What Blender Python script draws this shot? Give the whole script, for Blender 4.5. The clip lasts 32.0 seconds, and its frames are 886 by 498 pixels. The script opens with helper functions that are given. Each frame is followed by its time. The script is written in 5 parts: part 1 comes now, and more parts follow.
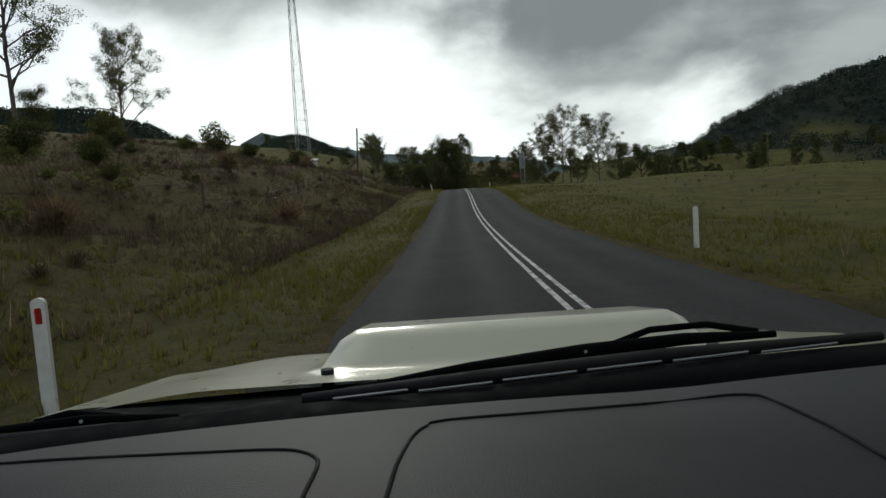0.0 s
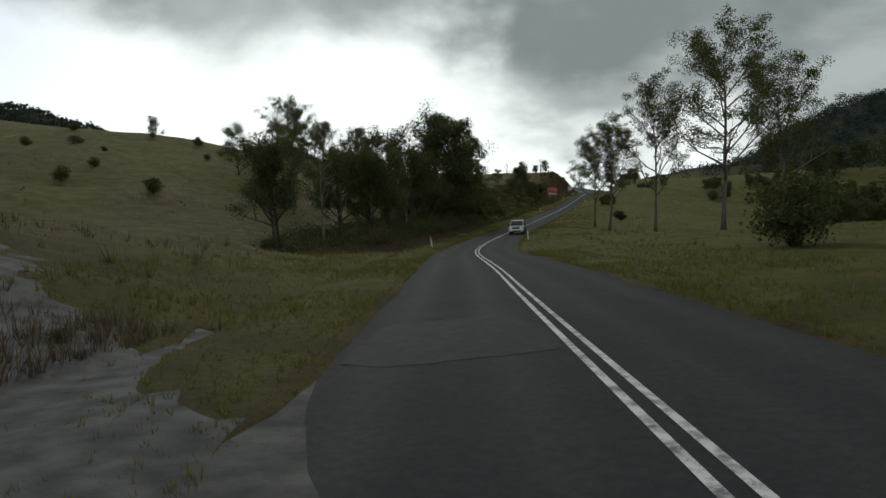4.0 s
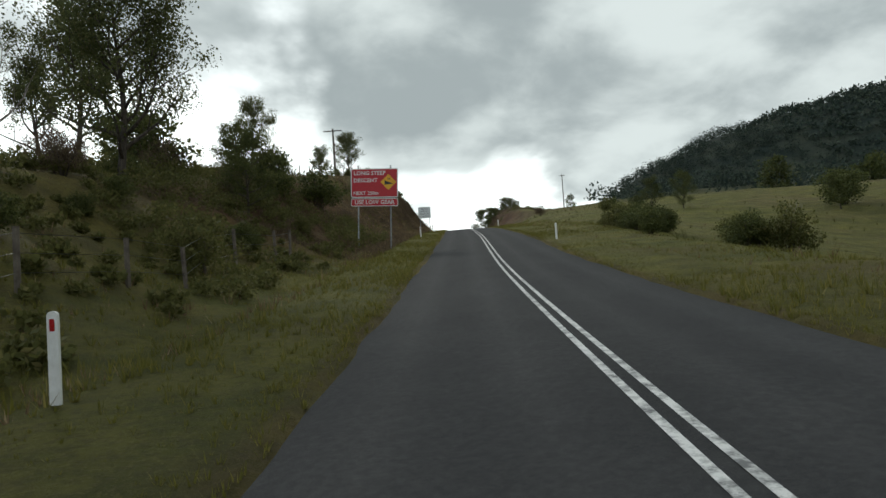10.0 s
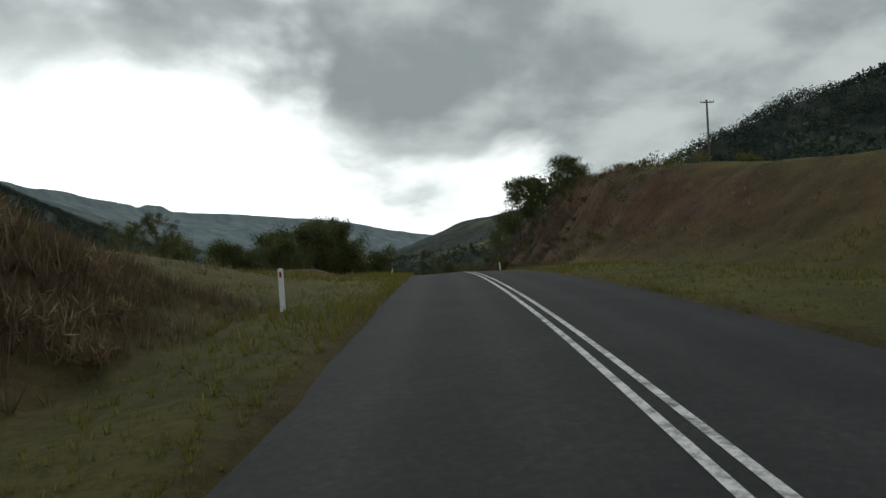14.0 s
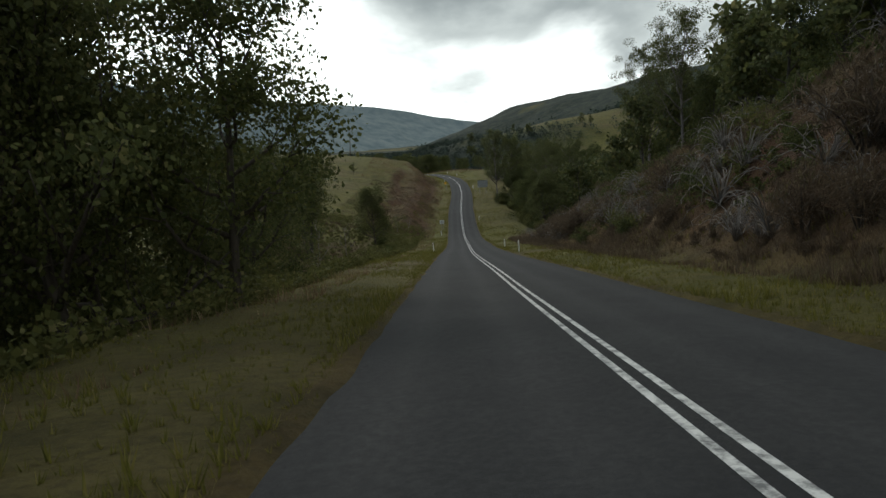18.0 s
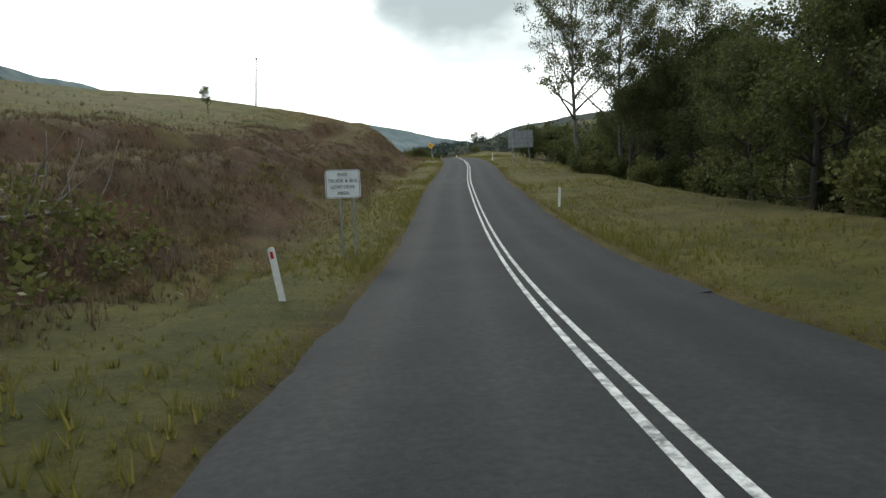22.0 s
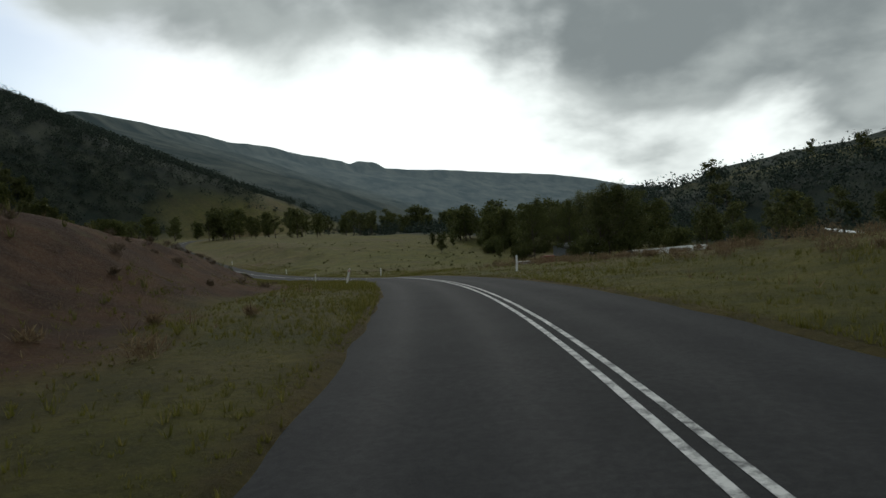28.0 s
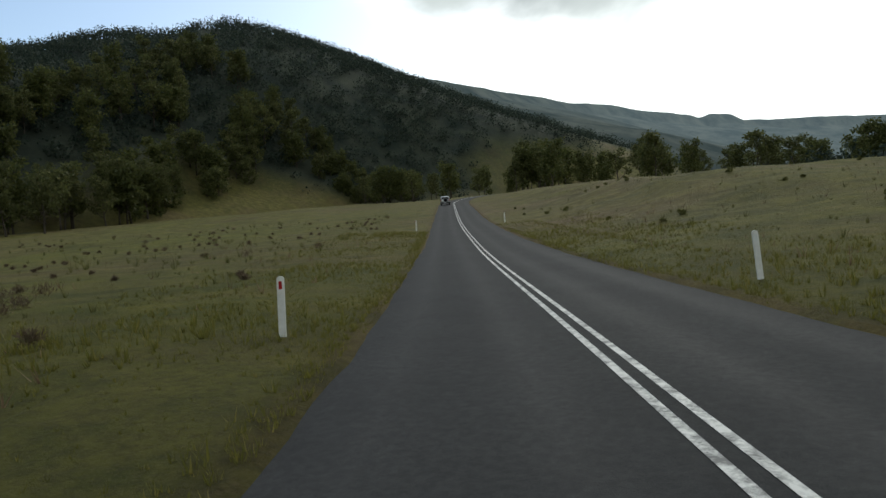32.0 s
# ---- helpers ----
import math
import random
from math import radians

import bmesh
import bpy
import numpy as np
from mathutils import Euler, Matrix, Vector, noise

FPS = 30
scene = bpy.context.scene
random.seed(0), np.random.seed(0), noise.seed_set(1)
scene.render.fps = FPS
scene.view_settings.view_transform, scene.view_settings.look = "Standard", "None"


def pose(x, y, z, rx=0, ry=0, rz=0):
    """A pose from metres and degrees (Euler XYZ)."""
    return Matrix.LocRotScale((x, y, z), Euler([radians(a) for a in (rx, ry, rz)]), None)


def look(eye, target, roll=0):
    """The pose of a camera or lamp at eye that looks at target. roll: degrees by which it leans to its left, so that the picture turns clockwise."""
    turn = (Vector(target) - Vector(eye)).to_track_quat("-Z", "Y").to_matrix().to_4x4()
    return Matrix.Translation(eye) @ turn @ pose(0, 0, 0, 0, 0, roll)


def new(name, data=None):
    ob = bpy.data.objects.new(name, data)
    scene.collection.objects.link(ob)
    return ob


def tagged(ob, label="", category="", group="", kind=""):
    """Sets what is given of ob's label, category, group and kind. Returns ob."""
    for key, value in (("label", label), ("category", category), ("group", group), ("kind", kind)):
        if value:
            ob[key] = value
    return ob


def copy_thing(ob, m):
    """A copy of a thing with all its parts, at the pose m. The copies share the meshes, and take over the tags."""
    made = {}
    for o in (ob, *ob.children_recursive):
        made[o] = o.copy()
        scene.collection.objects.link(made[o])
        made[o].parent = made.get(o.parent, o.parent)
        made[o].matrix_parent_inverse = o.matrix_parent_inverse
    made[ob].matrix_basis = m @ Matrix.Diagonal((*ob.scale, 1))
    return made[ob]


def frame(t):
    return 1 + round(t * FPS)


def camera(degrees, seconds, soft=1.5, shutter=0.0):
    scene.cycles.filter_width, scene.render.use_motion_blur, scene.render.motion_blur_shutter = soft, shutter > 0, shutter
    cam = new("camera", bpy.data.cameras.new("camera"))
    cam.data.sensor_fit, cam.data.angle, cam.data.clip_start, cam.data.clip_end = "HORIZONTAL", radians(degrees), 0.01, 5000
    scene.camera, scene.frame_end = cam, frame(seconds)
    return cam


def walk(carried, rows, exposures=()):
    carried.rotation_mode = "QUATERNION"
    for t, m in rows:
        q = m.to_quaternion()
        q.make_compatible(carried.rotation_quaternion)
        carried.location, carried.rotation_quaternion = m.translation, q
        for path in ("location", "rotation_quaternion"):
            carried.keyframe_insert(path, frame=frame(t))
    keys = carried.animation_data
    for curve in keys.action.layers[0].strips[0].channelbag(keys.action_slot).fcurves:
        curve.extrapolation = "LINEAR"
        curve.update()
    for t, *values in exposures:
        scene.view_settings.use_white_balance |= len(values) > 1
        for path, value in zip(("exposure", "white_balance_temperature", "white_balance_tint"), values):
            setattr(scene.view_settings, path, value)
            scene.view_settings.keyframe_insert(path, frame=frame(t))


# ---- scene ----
# The walk: seconds, eye, point looked at, roll.
cam = camera(68.0, 32.0, soft=1.5, shutter=0.0)
EXPOSURES = [(0.0, -.5), (0.9, -.1), (2.1, -.2), (3.0, -.45), (5.5, -.45), (6.6, .0), (7.6, .65), (8.6, .55), (10.0, .3), (11.0, .4), (12.0, .25), (13.5, -.05), (15.5, -.35), (17.5, -.05), (18.6, .3), (20.0, .85), (21.5, .88), (23.0, .55), (24.5, .35), (26.5, -.15), (28.0, -.45), (29.5, -.35), (30.5, -.15), (32.0, .2)]
PATH = [
    (0.0, look((-0.00, -0.00, 1.42), (-0.001, 9.967, 0.610), -3.79)),
    (0.5, look((0.25, 15.98, 1.13), (0.318, 25.965, 0.528), -3.84)),
    (1.0, look((0.56, 31.93, 1.44), (0.580, 41.929, 1.337), -3.47)),
    (1.5, look((0.90, 47.65, 2.12), (0.946, 57.652, 2.296), -3.88)),
    (2.0, look((1.36, 63.04, 2.86), (1.391, 73.036, 3.026), -5.06)),
    (2.5, look((1.69, 77.54, 3.40), (1.721, 87.536, 3.324), -5.08)),
    (3.0, look((1.73, 91.55, 3.63), (1.786, 101.547, 3.383), -4.45)),
    (3.5, look((2.25, 105.18, 3.66), (2.361, 115.175, 3.239), -2.96)),
    (4.0, look((2.54, 119.03, 3.49), (2.558, 129.012, 2.972), -2.61)),
    (4.5, look((2.77, 133.02, 3.16), (2.767, 143.002, 2.580), -2.70)),
    (5.0, look((3.06, 147.17, 2.76), (3.146, 157.147, 2.143), -2.87)),
    (5.5, look((3.60, 161.46, 2.33), (3.943, 171.435, 1.739), -3.22)),
    (6.0, look((4.35, 175.88, 2.00), (5.180, 185.837, 1.498), -4.18)),
    (6.5, look((6.36, 189.90, 1.91), (7.848, 199.781, 1.654), -4.99)),
    (7.0, look((9.24, 204.08, 2.05), (11.394, 213.844, 1.937), -5.60)),
    (7.5, look((12.74, 218.33, 2.38), (14.971, 228.076, 2.347), -6.59)),
    (8.0, look((16.07, 232.81, 2.61), (18.325, 242.555, 2.542), -5.65)),
    (8.5, look((19.65, 247.21, 2.87), (21.948, 256.940, 2.837), -4.46)),
    (9.0, look((23.32, 261.84, 3.27), (25.792, 271.525, 3.245), -3.97)),
    (9.5, look((27.40, 276.48, 3.87), (30.021, 286.134, 3.988), -4.01)),
    (10.0, look((31.70, 290.96, 4.59), (34.455, 300.572, 4.824), -4.04)),
    (10.5, look((35.99, 304.96, 5.30), (38.800, 314.548, 5.673), -4.27)),
    (11.0, look((40.41, 318.48, 6.37), (43.280, 328.049, 6.874), -5.05)),
    (11.5, look((44.76, 332.03, 7.64), (47.692, 341.572, 8.247), -4.24)),
    (12.0, look((48.91, 345.33, 8.46), (51.756, 354.897, 8.982), -2.98)),
    (12.5, look((52.89, 358.34, 9.36), (55.695, 367.932, 9.789), -2.22)),
    (13.0, look((56.74, 371.11, 10.31), (59.500, 380.711, 10.657), -2.03)),
    (13.5, look((60.65, 383.44, 10.97), (63.440, 393.048, 11.129), -2.58)),
    (14.0, look((64.35, 395.65, 11.50), (67.059, 405.274, 11.502), -3.16)),
    (14.5, look((67.86, 407.69, 11.81), (70.438, 417.351, 11.637), -3.62)),
    (15.0, look((71.14, 419.58, 11.83), (73.576, 429.270, 11.464), -4.05)),
    (15.5, look((74.20, 431.30, 11.59), (76.503, 441.019, 11.025), -4.61)),
    (16.0, look((76.90, 442.90, 11.05), (79.115, 452.620, 10.275), -5.41)),
    (16.5, look((79.52, 454.02, 10.31), (81.593, 463.747, 9.292), -5.78)),
    (17.0, look((82.21, 465.39, 9.18), (84.244, 475.100, 7.934), -4.94)),
    (17.5, look((84.59, 476.24, 7.87), (86.490, 485.955, 6.453), -4.10)),
    (18.0, look((86.97, 487.65, 6.30), (88.860, 497.333, 4.680), -3.53)),
    (18.5, look((89.58, 499.47, 4.51), (91.491, 509.148, 2.846), -3.43)),
    (19.0, look((92.25, 511.86, 2.62), (94.120, 521.541, 0.930), -3.20)),
    (19.5, look((94.98, 524.80, 0.62), (96.904, 534.467, -1.085), -3.23)),
    (20.0, look((97.92, 538.39, -1.38), (99.880, 548.048, -3.056), -3.57)),
    (20.5, look((101.02, 552.36, -3.36), (103.034, 562.005, -5.051), -3.67)),
    (21.0, look((104.32, 566.81, -5.38), (106.363, 576.450, -7.099), -3.50)),
    (21.5, look((107.60, 581.55, -7.38), (109.525, 591.235, -8.948), -2.60)),
    (22.0, look((110.83, 596.49, -9.03), (112.794, 606.213, -10.304), -1.92)),
    (22.5, look((113.89, 611.39, -9.93), (115.848, 621.169, -10.683), -2.54)),
    (23.0, look((117.01, 626.22, -9.78), (119.071, 636.006, -9.959), -3.38)),
    (23.5, look((120.31, 640.97, -9.14), (122.473, 650.731, -9.084), -3.31)),
    (24.0, look((123.97, 655.56, -8.39), (126.173, 665.319, -8.365), -3.28)),
    (24.5, look((127.40, 670.07, -7.84), (129.440, 679.858, -7.740), -4.67)),
    (25.0, look((130.49, 684.47, -7.29), (132.323, 694.297, -7.200), -5.05)),
    (25.5, look((133.20, 698.76, -6.80), (134.781, 708.638, -6.757), -5.11)),
    (26.0, look((135.46, 712.96, -6.41), (136.713, 722.885, -6.442), -5.14)),
    (26.5, look((137.17, 727.07, -6.19), (138.013, 737.034, -6.314), -4.97)),
    (27.0, look((138.26, 741.07, -6.31), (138.604, 751.063, -6.551), -3.98)),
    (27.5, look((138.75, 754.76, -6.44), (138.652, 764.760, -6.719), -3.55)),
    (28.0, look((138.37, 768.53, -6.40), (137.598, 778.496, -6.773), -3.57)),
    (28.5, look((137.13, 782.31, -6.77), (135.698, 792.188, -7.339), -3.27)),
    (29.0, look((134.92, 796.08, -7.31), (132.862, 805.843, -8.026), -3.24)),
    (29.5, look((131.80, 809.77, -8.27), (129.116, 819.358, -9.150), -2.71)),
    (30.0, look((127.66, 823.28, -9.28), (124.203, 832.622, -10.209), -2.59)),
    (30.5, look((122.84, 836.44, -10.22), (118.692, 845.499, -11.120), -2.76)),
    (31.0, look((116.64, 849.50, -11.06), (111.817, 858.227, -11.815), -3.44)),
    (31.5, look((109.40, 862.51, -11.79), (104.130, 870.984, -12.431), -4.11)),
    (32.0, look((101.28, 875.52, -12.17), (95.744, 883.833, -12.677), -4.83)),
]
walk(cam, PATH, [(t, stops, 6500, 6) for t, stops in EXPOSURES])

# ---------------------------------------------------------------- light
SUN_AZ, SUN_EL = radians(12), radians(32)          # left of the way ahead, behind the cloud
world = bpy.data.worlds.new("sky")
scene.world = world
world.use_nodes = True
wt = world.node_tree
wt.nodes.clear()


def wn(kind, **kw):
    n = wt.nodes.new(kind)
    for k, v in kw.items():
        n.inputs[k].default_value = v
    return n


def wmath(op, a, b=None, clamp=False):
    n = wt.nodes.new("ShaderNodeMath")
    n.operation, n.use_clamp = op, clamp
    for i, v in enumerate((a, b)):
        if v is None:
            continue
        if isinstance(v, (int, float)):
            n.inputs[i].default_value = v
        else:
            wt.links.new(v, n.inputs[i])
    return n.outputs[0]


def wmix(fac, a, b):
    n = wt.nodes.new("ShaderNodeMix")
    n.data_type = "RGBA"
    for sock, v in ((n.inputs[0], fac), (n.inputs[6], a), (n.inputs[7], b)):
        if isinstance(v, (int, float)):
            sock.default_value = v
        elif isinstance(v, tuple):
            sock.default_value = (*v, 1)
        else:
            wt.links.new(v, sock)
    return n.outputs[2]


def wramp(v, a, b):
    n = wt.nodes.new("ShaderNodeMapRange")
    n.interpolation_type = "SMOOTHSTEP"
    n.inputs[1].default_value, n.inputs[2].default_value = a, b
    wt.links.new(v, n.inputs[0])
    return n.outputs[0]


sky = wt.nodes.new("ShaderNodeTexSky")
sky.sky_type, sky.sun_disc = "NISHITA", False
sky.sun_elevation, sky.sun_rotation = SUN_EL, -SUN_AZ
co = wt.nodes.new("ShaderNodeTexCoord")
sep = wt.nodes.new("ShaderNodeSeparateXYZ")
wt.links.new(co.outputs["Generated"], sep.inputs[0])
up = wmath("ADD", wmath("MAXIMUM", sep.outputs[2], 0.0), 0.40)
comb = wt.nodes.new("ShaderNodeCombineXYZ")
wt.links.new(wmath("DIVIDE", sep.outputs[0], up), comb.inputs[0])
wt.links.new(wmath("DIVIDE", sep.outputs[1], up), comb.inputs[1])
comb.inputs[2].default_value = 3.1
big = wn("ShaderNodeTexNoise", Scale=1.25, Detail=6.0, Roughness=0.5, Distortion=0.25)
wt.links.new(comb.outputs[0], big.inputs["Vector"])
fine = wn("ShaderNodeTexNoise", Scale=3.0, Detail=6.0, Roughness=0.5, Distortion=0.15)
wt.links.new(comb.outputs[0], fine.inputs["Vector"])
lump = wmath("ADD", wmath("MULTIPLY", big.outputs[0], 0.70), wmath("MULTIPLY", fine.outputs[0], 0.30))
# thick grey deck overhead and to the right, thin bright cloud low down, a blue gap far left
side = wmath("MULTIPLY", sep.outputs[0], 0.23)
high = wramp(sep.outputs[2], 0.06, 0.36)
deck = wramp(wmath("ADD", wmath("ADD", lump, side), wmath("MULTIPLY", high, 0.16)), 0.505, 0.67)
gap = wmath("MULTIPLY", wramp(wmath("SUBTRACT", wmath("MULTIPLY", sep.outputs[0], -1.0), wmath("MULTIPLY", fine.outputs[0], 0.30)), 0.16, 0.42), wramp(sep.outputs[2], 0.04, 0.2))
bl = wt.nodes.new("ShaderNodeVectorMath")
bl.operation = "SCALE"
bl.inputs[3].default_value = 0.14
wt.links.new(sky.outputs[0], bl.inputs[0])
bright = wmix(wramp(sep.outputs[2], 0.0, 0.5), (1.50, 1.57, 1.56), (1.36, 1.43, 1.45))
grey = wmix(wramp(fine.outputs[0], 0.36, 0.66), (0.31, 0.35, 0.365), (0.60, 0.65, 0.655))
cloud = wmix(deck, bright, grey)
sky_col = wmix(wmath("MULTIPLY", gap, wmath("SUBTRACT", 1.0, deck)), cloud, bl.outputs[0])
bg = wt.nodes.new("ShaderNodeBackground")
bg.inputs[1].default_value = 1.0
wt.links.new(sky_col, bg.inputs[0])
wo = wt.nodes.new("ShaderNodeOutputWorld")
wt.links.new(bg.outputs[0], wo.inputs[0])

sun = bpy.data.lights.new("sun", "SUN")
sun.energy, sun.angle, sun.color = 0.9, radians(14), (1.0, 0.97, 0.90)
sun_ob = new("sun", sun)
sdir = Vector((-math.sin(SUN_AZ) * math.cos(SUN_EL), math.cos(SUN_AZ) * math.cos(SUN_EL), math.sin(SUN_EL)))
sun_ob.matrix_world = look(sdir * 50, (0, 0, 0))

# ---------------------------------------------------------------- the plan of the land
# Middle of the road every 35 m or so: x, y, height.
ROAD = [
    (1.2, -70, 1.5), (1.4, -35, 0.6), (1.5, -0, 0), (2.1, 34.6, 0.11), (3, 69.2, 1.7),
    (3.7, 103.7, 2.24), (4.4, 138.4, 1.59), (5.6, 172.9, 0.63), (11.4, 206.7, 0.68), (19.5, 240.3, 1.32),
    (28.2, 273.8, 2.34), (38.2, 306.8, 4.04), (48.8, 339.8, 6.74), (58.9, 372.9, 9.02), (68.9, 406, 10.37),
    (77.7, 439.6, 9.79), (85.5, 473.3, 6.78), (92.8, 507.1, 1.88),
] + [
    (100, 541, -3.21), (107.6, 574.7, -7.95), (114.8, 608.6, -11.27), (122.2, 642.3, -10.47), (130.3, 676, -9.02),
    (136.6, 710.2, -7.89), (140, 744.7, -7.77), (139, 779.5, -8.09), (132.3, 813.7, -9.95), (120, 846.3, -12.24),
    (102.5, 876.3, -13.59), (85.1, 903.1, -13.9), (64.2, 934.9, -13), (45.2, 964.3, -11.3), (26.5, 993.9, -9.6),
    (13.4, 1021, -8.2), (2.9, 1055.4, -7), (-7.8, 1111.5, -6.5),
]
# Sides of the road, by metres along it: verge, run of the bank, its height, slope beyond, rise beyond at most.
LEFT = [
    (-70, 2.0, 15, 3.5, .22, 12), (0, 2.2, 16, 3.4, .24, 14), (60, 2.0, 13, 3.9, .29, 15), (94, 2.5, 12, 2.8, .22, 12), (110, 2.5, 12, 1.6, .20, 12),
    (128, 2.5, 12, 2.2, .22, 12), (150, 2.8, 12, 2.2, .20, 18), (170, 3.5, 10, -.3, .16, 20), (215, 3.0, 12, 1.5, .34, 40), (245, 3.0, 14, 6.0, .33, 40),
    (285, 3.0, 12, 5.0, .30, 38), (320, 3.5, 12, 4.4, .20, 13), (345, 3.5, 12, 5.7, .10, 3), (370, 2.6, 10.5, 7.1, .06, 2),
    (393, 1.8, 9, 9.2, .05, 2), (408, 2.0, 8, 7.0, .02, 1), (420, 2.5, 8, 2.0, .01, 1),
] + [
    (440, 4, 10, .8, .0, .5), (458, 4, 9, .7, .01, 1), (474, 3.4, 8, 2.2, -.01, -1), (486, 3.2, 8, 2.0, -.1, -4), (497, 3, 9, -2.2, -.08, -3), (520, 3, 9, -3.6, .12, 13),
    (560, 3.2, 9, -3.2, .16, 15), (590, 3, 8, -1.5, .20, 17), (610, 3, 8, 1.2, .22, 17), (640, 2.5, 7, 2.6, .26, 15),
    (690, 3, 8, 2.2, .32, 15), (718, 4, 9, 5.0, .35, 10), (748, 4, 12, 7.6, .24, 6), (774, 4, 10, 5.7, .18, 4),
    (796, 5, 9, 4.4, .03, 1), (818, 5, 8, 3.2, -.05, -1.5), (838, 6, 8, 2.9, -.09, -2.4), (858, 7, 8, 2.3, -.09, -2.3), (870, 6, 8, .1, .02, 1), (1100, 4, 8, -.2, .02, 1.5),
]
RIGHT = [
    (-70, 2, 10, -1.0, -.02, -2), (0, 2, 12, -1.2, -.01, -2), (60, 2.5, 12, -.8, .005, 1), (110, 3, 12, -.3, .005, 1),
    (160, 3, 12, .3, .03, 2), (204, 3, 10, -.5, -.01, -1), (224, 3.2, 9, -1.4, -.06, -6), (248, 3.5, 11, -1.2, -.10, -9), (270, 3.5, 11, -1.7, -.12, -10), (292, 3.2, 11, -1.5, -.15, -12),
    (325, 3.5, 10, -1.6, -.19, -15), (350, 4, 10, -.8, -.15, -13), (374, 4, 10, .5, -.03, -4), (398, 5, 7, 1.3, .02, 2), (415, 5, 8, 2.6, .05, 2),
    (435, 4, 8, 4.4, -.12, -6), (455, 3, 8, 7.6, -.08, -5),
] + [
    (480, 3, 9, 8.8, .16, 6), (510, 3, 8, 8.2, .33, 14), (533, 3.5, 8, 6.8, .33, 14), (550, 4.5, 7, 5.6, .33, 16),
    (580, 5.5, 7, 4.8, .32, 16), (592, 7.5, 8, 2.6, .30, 16), (604, 9, 10, .6, .24, 16), (620, 8, 10, -.2, .14, 10), (642, 6, 8, -1.2, .05, 7), (690, 4.5, 5.5, -2.4, -.16, -8),
    (730, 4.5, 5, -.8, -.12, -7), (765, 4.5, 5, 1.3, -.06, -5), (800, 4, 6, .8, -.08, -6), (830, 4, 8, .1, -.05, -4),
    (870, 4, 8, -.2, -.01, -1), (905, 4, 14, -.3, -.04, -3), (935, 4, 17, 1.5, -.04, -4), (960, 4, 18, 3.2, -.05, -5), (985, 4, 17, 2.8, -.05, -5), (1040, 4, 16, 1.6, -.03, -4), (1100, 4, 8, -.2, -.05, -8),
]
# Crests of the hills: points along each, and the fall per metre away from it.
CRESTS = [
    ([(227, 621, 10), (271, 702, 34), (334, 721, 66), (389, 709, 86), (440, 694, 102), (484, 682, 116), (587, 631, 142), (737, 556, 157)], .66),
    ([(215, 1090, 0), (271, 1010, 6), (326, 1036, 16), (390, 1070, 26), (470, 1060, 36)], .26),
    ([(-620, 760, 90), (-430, 900, 90), (-244, 1028, 82), (-257, 1094, 100), (-253, 1172, 117), (-263, 1254, 118), (-330, 1430, 128)], .48),
    ([(-316, 726, 80), (-332, 717, 100), (-369, 696, 116), (-466, 622, 114), (-560, 560, 90)], .66),
    ([(235, 580, 14), (340, 610, 34), (480, 700, 58), (700, 900, 110)], .34),
    ([(-80, 120, 17), (-163, 308, 42), (-110, 380, 32), (-60, 430, 30)], .22),
    ([(-120, 1050, 2), (-71, 1080, 14), (-30, 1110, 6)], .16),
    ([(900, 3000, 120), (1300, 2300, 190), (1900, 1600, 330)], .38),
    ([(-900, -300, 120), (-1100, 300, 160), (-900, 900, 150)], .35),
    ([(700, -900, 100), (1100, -200, 160), (1500, 500, 260)], .35),
]
SEAL = 3.15                                        # half the sealed width


def spline(pts, step):
    p = np.array(pts, float)
    out = []
    for i in range(len(p) - 1):
        a, b, c, d = p[max(i - 1, 0)], p[i], p[i + 1], p[min(i + 2, len(p) - 1)]
        n = max(2, int(np.linalg.norm(c - b) / step))
        for u in np.arange(n) / n:
            out.append(.5 * (2 * b + (c - a) * u + (2 * a - 5 * b + 4 * c - d) * u * u + (3 * b - a - 3 * c + d) * u ** 3))
    out.append(p[-1])
    return np.array(out)


CEN = spline(ROAD, 1.5)
SS = np.concatenate([[0], np.cumsum(np.linalg.norm(np.diff(CEN[:, :2], axis=0), axis=1))])
SS -= SS[np.argmin(np.abs(CEN[:, 1]))]
TAN = np.gradient(CEN[:, :2], axis=0)
TAN /= np.linalg.norm(TAN, axis=1)[:, None]


def on_road(s, lat=0.0):
    """A place s metres along the road, lat metres to the right of its middle, and the way the road runs."""
    x, y, z = (np.interp(s, SS, CEN[:, k]) for k in range(3))
    tx, ty = np.interp(s, SS, TAN[:, 0]), np.interp(s, SS, TAN[:, 1])
    return x + lat * ty, y - lat * tx, z, math.atan2(-tx, ty)


def along(x, y):
    """Metres along the road, metres to its right, and the road's height there, for arrays of places."""
    s, lat, z = np.empty(len(x)), np.empty(len(x)), np.empty(len(x))
    for a in range(0, len(x), 20000):
        q = slice(a, a + 20000)
        d = (x[q, None] - CEN[None, ::4, 0]) ** 2 + (y[q, None] - CEN[None, ::4, 1]) ** 2
        k = np.clip(np.argmin(d, 1) * 4, 0, len(CEN) - 1)
        dx, dy = x[q] - CEN[k, 0], y[q] - CEN[k, 1]
        f = dx * TAN[k, 0] + dy * TAN[k, 1]
        s[q] = SS[k] + f
        lat[q] = dx * TAN[k, 1] - dy * TAN[k, 0]
        z[q] = np.interp(s[q], SS, CEN[:, 2])
    return s, lat, z


